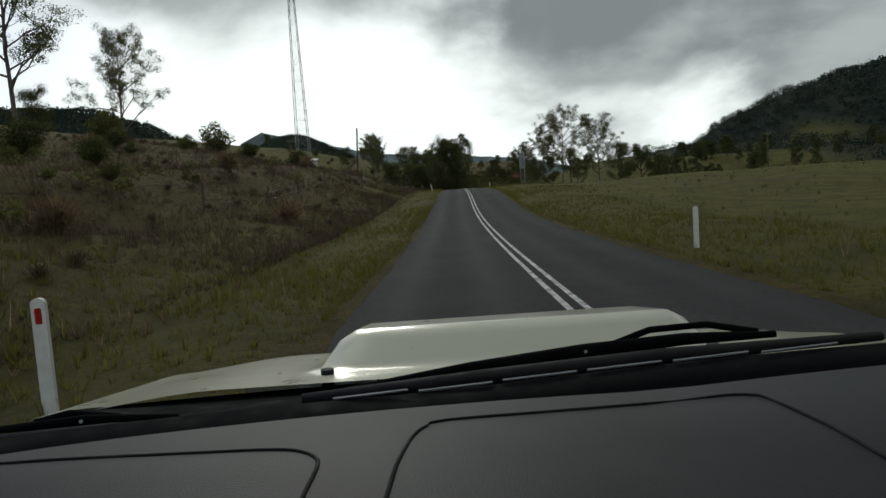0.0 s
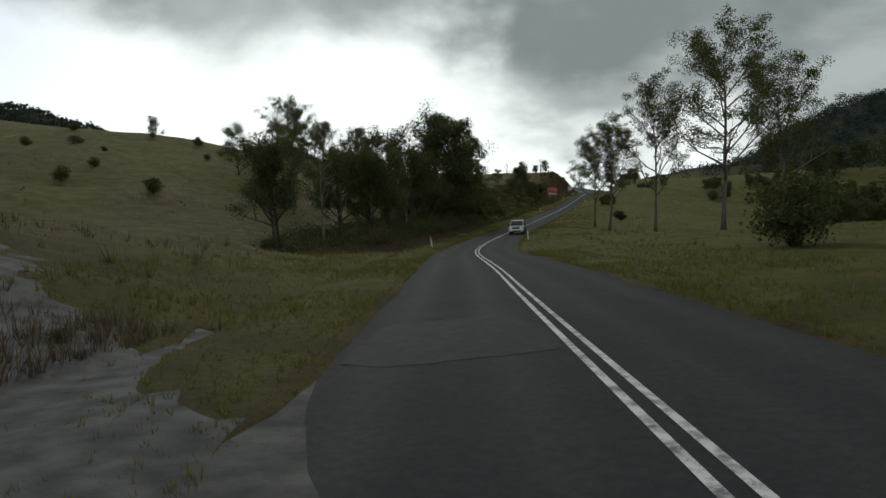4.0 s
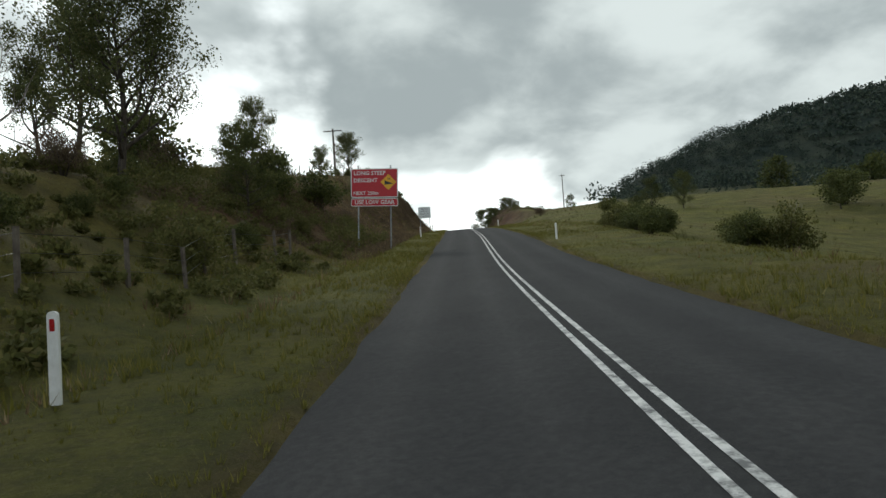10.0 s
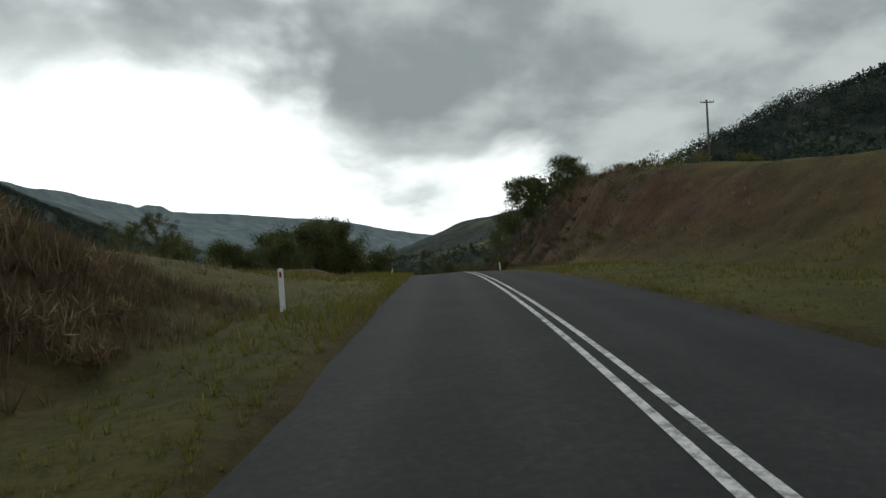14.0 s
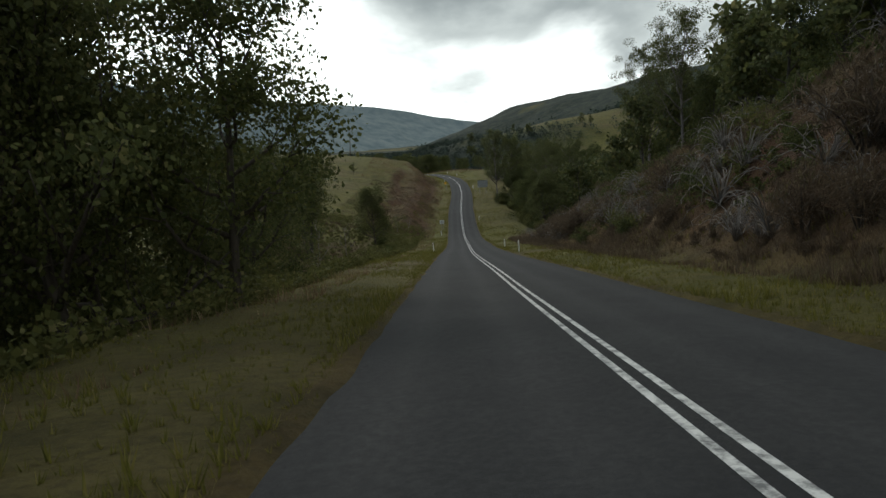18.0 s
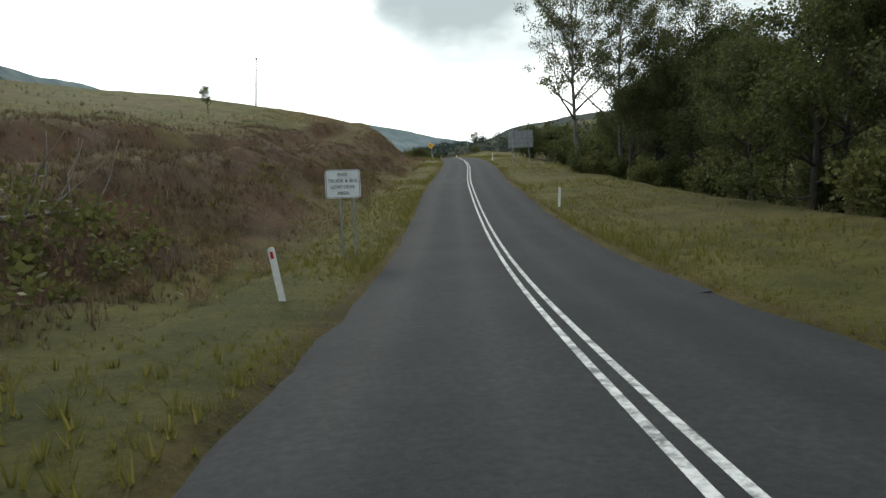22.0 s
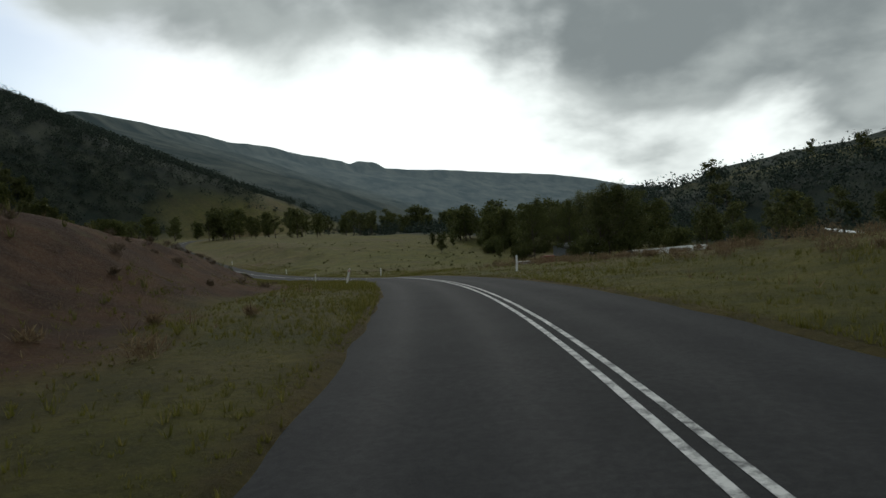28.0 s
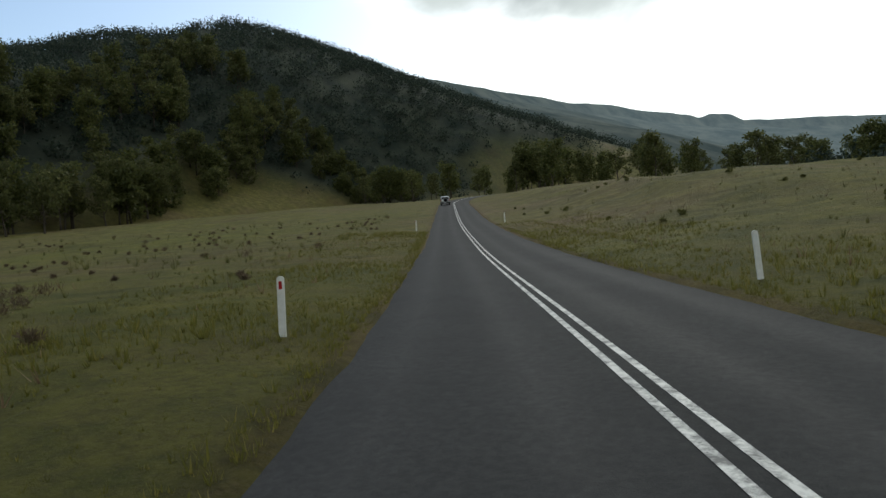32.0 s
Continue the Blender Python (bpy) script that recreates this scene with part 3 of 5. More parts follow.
def cover(me, x, y, z, s, lat, zr):
    """What grows or lies bare on the land: earth, dry grass and woods, point by point."""
    a = np.abs(lat) - SEAL
    v, d, H, g, cap = sides(s, lat)
    u = np.clip((a - v) / d, 0, 1)
    cut = smooth(1.6, 5.0, H) * np.sin(np.pi * np.clip(u, 0, 1)) ** .6 * ((s < 870) | (lat < 0)) * np.where((lat < 0) & (s < 150), .25, 1)
    turf = np.where((lat < 0) & (((s > 325) & (s < 425)) | ((s > 690) & (s < 790))), smooth(.42, .74, u + .16 * fbm(x, y, 5, 3, 217)), 0)
    cut = cut * (1 - .85 * turf)
    rag = 1.6 * fbm(x, y, 5, 3, 219)
    low = np.where(lat < 0, smooth(770, 785, s + rag) * (1 - smooth(866, 875, s + rag)), 0) * smooth(3.4, 5.2, a + rag) * (1 - smooth(18, 25, a + 2 * rag)) * 1.5
    shelf = scarps(s, lat, a)[1] * 1.5
    scrubby = np.where(lat < 0, smooth(206, 222, s) * (1 - smooth(312, 330, s)), 0)
    pull = np.where(lat < 0, smooth(440, 452, s + rag) * (1 - smooth(472, 482, s + rag)), 0) * smooth(1.2, 2.4, a + .5 * rag) * (1 - smooth(11, 15, a + rag)) * .85
    earth = np.clip(pull + cut * (1 - .8 * scrubby) + low + shelf, 0, 1)
    edge = (1 - smooth(.0, .35, a)) * .4
    dry = .25 + .25 * fbm(x, y, 40, 3, 77) + .45 * smooth(4, 12, a) * np.where(lat < 0, 1 - smooth(835, 850, s), smooth(700, 730, s) * (1 - smooth(830, 850, s))) + .6 * cut * (1 - .85 * scrubby)
    dry = dry * (1 - .65 * scrubby)
    dry = np.where((lat > 0) & (s < 410), dry * .45, dry)
    dry = np.where((lat < -24) & (s < 410), dry * .9, dry)
    dry = np.where((lat < 0) & (s > 500) & (s < 600), np.where(a > 24, dry * .4, dry + .25), dry)
    dry = np.where((lat < 0) & (s >= 600) & (s < 770) & (a > 13), dry * .35, dry)
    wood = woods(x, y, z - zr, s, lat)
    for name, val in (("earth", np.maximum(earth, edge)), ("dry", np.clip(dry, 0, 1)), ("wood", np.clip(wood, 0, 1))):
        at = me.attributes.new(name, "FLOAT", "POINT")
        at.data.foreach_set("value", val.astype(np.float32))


def strip(name, lat0, lat1, lift, material, s0=-68.0, s1=1150.0, step=1.5, cols=2, ragged=0.0, gaps=None):
    """A strip along the road between two offsets; gaps(s) tells where it is left out."""
    s = np.arange(s0, s1, step)
    lats = np.linspace(lat0, lat1, cols)
    x, y, z = (np.interp(s, SS, CEN[:, k]) for k in range(3))
    tx, ty = np.interp(s, SS, TAN[:, 0]), np.interp(s, SS, TAN[:, 1])
    v = []
    for c, l in enumerate(lats):
        e = ragged * (fbm(s, s * 0 + 9 * c, 2.2, 3, 13 + c) if c in (0, cols - 1) else np.zeros(len(s)))
        v.append(np.stack([x + (l + e) * ty, y - (l + e) * tx, z + lift - .022 * abs(l) - (.05 if c in (0, cols - 1) and ragged else 0)], 1))
    v = np.stack(v, 1).reshape(-1, 3)
    i, j = np.meshgrid(np.arange(cols - 1), np.arange(len(s) - 1))
    k = (j * cols + i).ravel()
    f = np.stack([k, k + 1, k + cols + 1, k + cols], 1)
    if gaps is not None:
        f = f[~gaps(s[j.ravel()])]
    return quads(name, v, f, material, True), s, np.tile(lats, len(s))


def build_road():
    me, s, lats = strip("road", -SEAL, SEAL, .0, M_ASPHALT, cols=15, ragged=.05)
    t = np.zeros(len(lats))
    for w in (-2.35, -.85, .85, 2.35):
        t += np.exp(-((lats - w) / .33) ** 2)
    at = me.attributes.new("tread", "FLOAT", "POINT")
    at.data.foreach_set("value", t.astype(np.float32))
    tagged(new("road", me), "worn dark asphalt country road with grassy edges", "road", kind="structure")
    lines = empty("centre_line", "worn white double line down the asphalt road", "road marking", kind="structure")
    for off in (-.11, .11):
        me, _, _ = strip("line", off - .043, off + .043, .006, M_LINE, ragged=0)
        part("line", me, M_LINE, lines)


def build_verge(name, way, label):
    """The grassy edge of the road, following it closely and lapping over the seal."""
    s = np.arange(-68.0, 1150.0, .55)
    cols = (-.34, -.05, .08, .25, .5, .85, 1.3, 1.8, 2.4, 3.0)
    lap = .09 * fbm(s, s * 0 + 3, 1.6, 3, 131) + .10 * fbm(s, s * 0 + 5, 9, 2, 133)
    px, py, pz = [], [], []
    for c, a in enumerate(cols):
        l = way * (SEAL + a + (lap if c < 4 else 0))
        x, y = np.interp(s, SS, CEN[:, 0]), np.interp(s, SS, CEN[:, 1])
        tx, ty = np.interp(s, SS, TAN[:, 0]), np.interp(s, SS, TAN[:, 1])
        x, y = x + l * ty, y - l * tx
        z = height(x, y)
        zr = np.interp(s, SS, CEN[:, 2])
        z = zr - .16 if c == 0 else zr - .035 + .012 * fbm(s, s * 0, .9, 2, 137) if c == 1 else z if c < 9 else z - .22
        px.append(x), py.append(y), pz.append(z)
    x, y, z = (np.stack(q, 1).ravel() for q in (px, py, pz))
    n = len(cols)
    i, j = np.meshgrid(np.arange(n - 1), np.arange(len(s) - 1))
    k = (j * n + i).ravel()
    f = np.stack([k, k + 1, k + n + 1, k + n], 1)
    me = quads(name, np.stack([x, y, z], 1), f if way > 0 else f[:, ::-1], M_GROUND, True)
    q, lat, zr = along(x, y)
    cover(me, x, y, z, q, lat, zr)
    tagged(new(name, me), label, "verge", kind="structure")


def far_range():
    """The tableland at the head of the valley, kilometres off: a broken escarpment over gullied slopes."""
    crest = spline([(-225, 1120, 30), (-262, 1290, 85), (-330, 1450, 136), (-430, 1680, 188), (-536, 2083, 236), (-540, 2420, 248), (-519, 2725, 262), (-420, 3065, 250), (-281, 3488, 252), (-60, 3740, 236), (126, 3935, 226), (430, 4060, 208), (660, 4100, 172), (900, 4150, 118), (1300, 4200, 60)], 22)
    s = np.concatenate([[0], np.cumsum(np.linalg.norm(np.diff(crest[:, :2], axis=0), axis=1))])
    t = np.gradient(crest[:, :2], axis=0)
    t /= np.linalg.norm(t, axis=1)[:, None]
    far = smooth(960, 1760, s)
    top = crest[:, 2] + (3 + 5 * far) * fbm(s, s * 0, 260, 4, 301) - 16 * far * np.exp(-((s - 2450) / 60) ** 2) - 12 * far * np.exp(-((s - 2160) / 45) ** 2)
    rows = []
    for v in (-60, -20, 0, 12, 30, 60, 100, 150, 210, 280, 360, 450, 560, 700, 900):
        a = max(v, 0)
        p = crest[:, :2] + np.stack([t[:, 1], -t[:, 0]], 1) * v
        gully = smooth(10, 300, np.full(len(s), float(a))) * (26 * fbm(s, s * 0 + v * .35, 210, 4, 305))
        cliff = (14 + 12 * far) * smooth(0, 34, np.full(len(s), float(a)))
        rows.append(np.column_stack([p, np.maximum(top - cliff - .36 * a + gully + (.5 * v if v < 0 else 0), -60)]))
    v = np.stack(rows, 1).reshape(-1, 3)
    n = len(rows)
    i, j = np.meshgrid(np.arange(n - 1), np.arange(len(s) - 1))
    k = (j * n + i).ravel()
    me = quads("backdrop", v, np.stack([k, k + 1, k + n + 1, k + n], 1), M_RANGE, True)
    me.attributes.new("haze_glow", "FLOAT", "POINT").data.foreach_set("value", np.repeat(smooth(150, 1900, s), n).astype(np.float32))
    tagged(new("backdrop", me), "distant tableland with a broken cliff line, blue-grey haze painted in as a glow", "mountain range", kind="structure")


build_ground()
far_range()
build_verge("verge_left", -1, "uneven grassy verge lapping over the asphalt edge")
build_verge("verge_right", 1, "uneven grassy verge lapping over the asphalt edge")
build_road()


def road_patches():
    """Dark repairs and cracks in the seal."""
    r = random.Random(12)
    for s, lat, w, l in ((21, -.3, 1.5, 2.6), (64, 1.6, .7, 3.0), (128, -1.5, 2.6, 3.5), (262, 1.9, .8, 4.0), (310, -.9, .7, 2.5), (590, 2.5, .9, 3.2), (622, 2.7, .6, 3.4), (662, -1.4, 2.7, 5.0), (742, 1.2, .8, 2.2), (880, -1.0, .7, 2.4)):
        n, pts = 18, []
        for k in range(n):
            a = 2 * math.pi * k / n
            q = (1 / max(abs(math.cos(a)), abs(math.sin(a)))) ** .7 * r.uniform(.85, 1.1)
            x, y, z, _ = on_road(s + .5 * l * q * math.sin(a), lat + .5 * w * q * math.cos(a))
            pts.append((x, y, z - .022 * abs(lat + .5 * w * q * math.cos(a)) + .0045))
        bm = bmesh.new()
        bm.faces.new([bm.verts.new(p) for p in pts])
        bmesh.ops.recalc_face_normals(bm, faces=bm.faces[:])
        if bm.faces[:][0].normal.z < 0:
            bmesh.ops.reverse_faces(bm, faces=bm.faces[:])
        tagged(part("road_patch", bm, M_PATCH), "dark bitumen repair in the road surface", "road patch", kind="structure")


road_patches()

# ---------------------------------------------------------------- trees
def leaves(rng, centres, per, spread, size, droop=.5, flat=1.0, thin=1.0):
    """Small leaf sprays about centres: places and corners of four-cornered blades."""
    n = len(centres) * per
    c = np.repeat(np.asarray(centres, float), per, 0)
    off = rng.normal(size=(n, 3))
    off /= np.linalg.norm(off, axis=1)[:, None] + 1e-9
    r = np.repeat(np.broadcast_to(spread, (len(centres),)), per) if np.ndim(spread) else np.full(n, spread)
    p = c + off * (rng.random((n, 1)) ** .45) * r[:, None] * np.array([1, 1, .75 * flat])
    d = rng.normal(size=(n, 3))
    d[:, 2] -= droop * 2
    d /= np.linalg.norm(d, axis=1)[:, None]
    q = np.cross(d, rng.normal(size=(n, 3)))
    q /= np.linalg.norm(q, axis=1)[:, None] + 1e-9
    l = size * (.6 + .8 * rng.random((n, 1)))
    w = l * (.24 + .2 * rng.random((n, 1))) * thin
    v = np.stack([p, p + d * l * .45 + q * w, p + d * l, p + d * l * .5 - q * w], 1).reshape(-1, 3)
    return v, np.arange(4 * n).reshape(-1, 4)


def limb(rng, start, way, length, r0, bend=.25, steps=5, lift=.15):
    pts, d = [Vector(start)], Vector(way).normalized()
    for i in range(steps):
        d = (d + Vector(rng.normal(size=3)) * bend * .5 + Vector((0, 0, lift))).normalized()
        pts.append(pts[-1] + d * (length / steps))
    return pts, [max(.012, r0 * (1 - .82 * i / steps)) for i in range(steps + 1)]


def make_tree(name, label, seed, tall, trunk_r, first, limbs, reach, spread, per, leaf, leafmat, bark, forks=3, lean=.06, crown=True, low=False):
    """A tree: a tapered trunk with limbs, and a crown of many small leaf sprays at the ends of the twigs."""
    rng = np.random.default_rng(seed)
    ob = empty(name, label, "tree")
    bars, tips = [], []
    pts, rad = limb(rng, (0, 0, -.3), (rng.normal() * lean, rng.normal() * lean, 1), tall * .9, trunk_r, .10, 9, .25)
    rad[0] = trunk_r * 1.35
    bars.append((pts, rad))
    for i in range(limbs):
        u = first + (1 - first) * (i + rng.random()) / limbs
        k = min(u, .98) * (len(pts) - 1)
        j = int(k)
        at = pts[j].lerp(pts[min(j + 1, len(pts) - 1)], k - j)
        ang = 2.4 * i + rng.random()
        rise = (.35 + .7 * u) if not low else (.15 + .6 * u)
        length = reach * tall * (1.15 - .55 * u) * (.75 + .5 * rng.random())
        lp, lr = limb(rng, at, (math.cos(ang), math.sin(ang), rise), length, trunk_r * (.62 - .38 * u), .38)
        bars.append((lp, lr))
        tips.append(lp[-1])
        for f in range(forks):
            q = lp[2 + (f % 3)]
            w = Vector((math.cos(ang + rng.normal() * .9), math.sin(ang + rng.normal() * .9), .5 + .5 * rng.random()))
            fp, fr = limb(rng, q, w, length * (.35 + .3 * rng.random()), lr[2] * .55, .45, 4)
            bars.append((fp, fr))
            tips += [fp[-1], fp[2]]
    tips.append(pts[-1])
    part("trunk", tubes("trunk", bars, bark, 6), bark, ob)
    if crown:
        v, f = leaves(rng, [tuple(t) for t in tips], per, spread * (.7 + .6 * rng.random(len(tips))), leaf, .45)
        part("crown", quads("crown", v, f, leafmat), leafmat, ob)
    ob["tall"] = float(tall)
    return ob


def make_shrub(name, label, seed, tall, clumps, leaf, leafmat, per=26, category="shrub"):
    rng = np.random.default_rng(seed)
    ob = empty(name, label, category)
    bars, tips = [], []
    for i in range(clumps):
        a, r = 2.4 * i, .5 * tall * math.sqrt(i / clumps)
        tip = Vector((r * math.cos(a), r * math.sin(a), tall * (.45 + .5 * rng.random()) * (1 - .35 * i / clumps)))
        bars.append(([(tip.x * .1, tip.y * .1, -.1), (tip.x * .5, tip.y * .5, tip.z * .6), tuple(tip)], [.03 * tall / 2, .02 * tall / 2, .008]))
        tips += [tuple(tip), (tip.x * .7, tip.y * .7, tip.z * .55)]
    part("stem", tubes("stem", bars, M_DARKBARK, 5), M_DARKBARK, ob)
    dry = leafmat in (M_BROWN, M_STRAW)
    v, f = leaves(rng, tips, per, .26 * tall, leaf * (1.7 if dry else 1), -.5 if dry else .0, 1.0, .13 if dry else 1.0)
    part("foliage", quads("foliage", v, f, leafmat), leafmat, ob)
    ob["tall"] = float(tall)
    return ob


def make_vine(seed):
    """A tangle of long dry stems that arch out of one root and hang down."""
    rng = np.random.default_rng(seed)
    ob = empty("dead_vine", "tangle of pale dry creeper stems hanging on the cutting", "vine")
    for i in range(22):
        a, out, up = rng.uniform(0, 6.28), rng.uniform(.4, 1.5), rng.uniform(.6, 2.2)
        pts = [Vector((out * u * math.cos(a + .5 * u), out * u * math.sin(a + .5 * u), up * u * (1.9 - 1.35 * u))) + Vector(rng.normal(size=3)) * .07 * u for u in np.linspace(0, 1.25, 8)]
        part("stem", tubes("stem", [(pts, list(np.linspace(.022, .006, 8)))], M_DEADWOOD, 4), M_DEADWOOD, ob)
    ob["tall"] = 2.0
    return ob


GUM = "tall gum tree with pale smooth bark and sparse olive leaves"
PROTO = {
    "gum": [make_tree("gum_tree", GUM, 11 + k, 20, .27, .30, 17, .40, .95, 150, .165, M_GUM, M_GUMBARK, 4) for k in range(3)],
    "tree": [make_tree("eucalypt_tree", "leafy grey-green gum tree with a forked dark trunk", 31 + k, 10, .19, .26, 13, .38, .85, 135, .145, M_GUM, M_DARKBARK, 3) for k in range(3)],
    "wattle": [make_tree("wattle_tree", "dense dark green wattle tree with low branches", 51 + k, 10, .17, .10, 16, .36, 1.05, 150, .145, M_WATTLE, M_DARKBARK, 3, low=True) for k in range(3)],
    "broad": [make_tree("gum_tree", "broad leafy gum tree with a short forked trunk", 21 + k, 13, .26, .16, 20, .42, 1.25, 140, .17, M_GUM, M_DARKBARK, 4) for k in range(2)],
    "fargum": [make_tree("gum_tree", "grey-green gum tree among other trees", 34 + k, 11, .19, .22, 9, .34, 1.15, 26, .55, M_GUM, M_DARKBARK, 2) for k in range(3)],
    "farwattle": [make_tree("wattle_tree", "dark green rounded wattle tree", 54 + k, 10, .17, .10, 11, .33, 1.4, 32, .55, M_WATTLE, M_DARKBARK, 2, low=True) for k in range(2)],
    "dead": [make_tree("dead_tree", "bare grey dead tree with crooked branches", 71 + k, 10, .15, .25, 9, .34, 1, 1, .1, M_GUM, M_DEADWOOD, 4, crown=False) for k in range(2)],
    "shrub": [make_shrub("shrub", "low olive green shrub on the roadside slope", 91 + k, 2.0, 10, .13, M_SCRUB, 150) for k in range(3)],
    "dark": [make_shrub("shrub", "dark green bush with dense foliage", 96 + k, 2.6, 12, .14, M_WATTLE, 165) for k in range(2)],
    "straw": [make_shrub("shrub", "dry brown straggly shrub on the cutting", 86 + k, 1.6, 9, .13, M_BROWN, 120) for k in range(2)],
    "vine": [make_vine(81 + k) for k in range(3)],
    "tussock": [make_shrub("tussock", "dry brown grass tussock", 99, .8, 6, .26, M_STRAW, 34, "grass")],
}
PROTO_USED = set()
pick = random.Random(4)


def plant(kind, s, lat, tall, group=""):
    x, y, z, yaw = on_road(s, lat)
    plant_at(kind, x, y, tall, group)


def plant_at(kind, x, y, tall, group=""):
    proto = pick.choice(PROTO[kind])
    k = tall / proto["tall"]
    wide = k * pick.uniform(.9, 1.15)
    m = pose(x, y, ground_at(x, y) - .05, 0, 0, pick.uniform(0, 360)) @ Matrix.Diagonal((wide, wide, k, 1))
    if proto.name in PROTO_USED:
        ob = copy_thing(proto, m)
        ob.matrix_basis = m
    else:
        PROTO_USED.add(proto.name)
        ob = proto
        ob.matrix_basis = m
    if group:
        ob["group"] = group


# Single trees that stand out: kind, metres along the road, metres right of it, height.
FIRST = [("gum", 215, -34, 13), ("gum", 222, -38, 14), ("gum", 206, -30, 11), ("tree", 231, -29, 11), ("gum", 150, -62, 8), ("gum", 108, -55, 21), ("gum", 84, -56, 24), ("wattle", 96, -62, 9), ("broad", 285, -62, 11), ("tree", 288, -66, 10), ("wattle", 221, -47, 8), ("tree", 280, -112, 7), ("tree", 335, -128, 9),
         ("tree", 384, -100, 14), ("tree", 390, -112, 13), ("tree", 422, -53, 14), ("wattle", 300, -38, 8),
         ("gum", 227.3, 11.4, 13.5), ("gum", 225, 13.6, 16), ("gum", 222, 20.2, 21), ("gum", 223.5, 38, 24), ("gum", 207, 27, 24),
         ("wattle", 192, 43, 12), ("tree", 205, 50, 12), ("wattle", 214, 56, 10), ("wattle", 150, 27, 6), ("wattle", 127, 14.5, 5.4), ("wattle", 133, 18, 6), ("wattle", 138, 15, 4.6), ("dark", 146, 12.5, 3.2), ("tree", 131, 22, 7)]
CUTTING = [("tree", 360, -40, 17), ("tree", 364, -46, 15), ("tree", 340, -62, 13), ("tree", 354, -20.2, 7), ("broad", 381.5, -15.4, 5.4), ("tree", 380, -19, 3.8), ("tree", 330, -35, 12.5), ("tree", 334, -37, 11), ("broad", 350, -57, 11), ("broad", 319, -14.5, 8),
           ("dead", 326, -31, 10), ("wattle", 405, 18, 2.6), ("straw", 403, 12.5, 1.9), ("shrub", 388, 20, 2.2), ("dark", 391, 21.5, 2.0), ("wattle", 383, 25, 4.2), ("wattle", 381, 28.5, 4.8), ("dark", 385, 23.5, 2.2), ("dead", 328, -26, 10), ("dead", 334, -21, 9), ("dead", 320, -31, 11), ("wattle", 345, -27, 5), ("wattle", 386, -20, 3.4),
           ("wattle", 484.5, 10.5, 8.6), ("dark", 268, 16, 2.4), ("wattle", 300, -22, 7)]
GULLY = [("broad", 517, -12.8, 14), ("broad", 514, -16.5, 17), ("wattle", 520, -9, 11), ("broad", 508, -20, 15), ("wattle", 553, -19, 9.5), ("tree", 549, -22, 10), ("wattle", 557, -24, 10), ("broad", 562, -29, 11), ("broad", 540, -15, 10.5), ("wattle", 545, -17.5, 9), ("tree", 566, -24, 9), ("wattle", 500, -23, 13), ("wattle", 521, -14.2, 14), ("wattle", 525, -17, 11),
         ("wattle", 524, -20, 15), ("tree", 530, -30, 14), ("wattle", 512, -34, 13), ("wattle", 498, -36, 12), ("tree", 520, -44, 14),
         ("broad", 598, -14, 9), ("wattle", 588, -22.4, 10.5), ("tree", 587, -21.6, 13), ("wattle", 606, -13.5, 4.2), ("dead", 588, -17, 5),
         ("dead", 616, -12, 3.5), ("dead", 562, -15, 7)]
LATER = [("gum", 668, 9.8, 17), ("gum", 669, 13.5, 17), ("gum", 664, 18, 15), ("dark", 666, 9.6, 2.4), ("dark", 670, 10.4, 2.8), ("shrub", 663, 10.2, 2), ("dark", 674, 11.5, 2.6), ("gum", 672, 23, 14), ("gum", 629, 19, 15), ("gum", 637, 17, 16), ("gum", 646, 20, 15), ("gum", 619, 20, 15), ("gum", 486, -34, 10), ("gum", 490, -40, 11), ("gum", 575, 21, 14), ("gum", 557, 19, 12), ("tree", 668, 17, 12), ("wattle", 662, 19, 12),
         ("wattle", 655, 17, 10), ("tree", 672, 27, 13), ("wattle", 682, 25, 11), ("tree", 690, -31, 3.2), ("tree", 905, 62, 10)]
for rows in (FIRST, CUTTING, GULLY, LATER):
    for row in rows:
        plant(*row)


def scatter(count, kinds, s0, s1, lat0, lat1, h0, h1, seed, group=""):
    r = random.Random(seed)
    for _ in range(count):
        kind, s, lat, tall = r.choice(kinds), r.uniform(s0, s1), r.uniform(lat0, lat1), r.uniform(h0, h1)
        plant(kind, s, lat if abs(lat) > 8 else lat + math.copysign(8, lat), tall, group)


for row in (("broad", 231, -13, 16), ("wattle", 222, -16, 5.5), ("tree", 229, -10.5, 12), ("broad", 233.5, -16, 15.5), ("wattle", 235, -10.8, 10), ("tree", 212, -16, 7)):
    plant(*row, group="roadside thicket")
scatter(8, ("tree", "tree", "dead"), 176, 196, -19, -11, 7.5, 10, 1, "roadside thicket")
scatter(6, ("tree", "tree", "dead"), 204, 211, -19, -11, 10, 14, 39, "roadside thicket")
scatter(13, ("wattle", "wattle", "tree"), 216, 236, -18, -10.5, 4.5, 6.5, 37, "roadside thicket")
scatter(24, ("shrub", "straw", "straw"), 172, 246, -13, -7.8, 1.2, 2.2, 3, "roadside thicket")
scatter(44, ("shrub", "shrub", "shrub", "dark"), 236, 306, -21, -7.4, 1.0, 2.2, 4, "scrub on the bank")
scatter(18, ("shrub", "dark", "straw"), 300, 345, -19, -9, .9, 2.2, 5, "scrub on the bank")
scatter(16, ("straw", "shrub"), 345, 412, -14, -6.5, .6, 1.3, 25, "scrub on the cutting")
scatter(26, ("shrub", "dark"), 0, 75, -42, -17, 1.4, 3.2, 6, "scrub on the crest")
scatter(14, ("dark", "shrub"), 318, 350, 8.5, 13.5, 1.0, 2.0, 7, "bushes in the paddock")
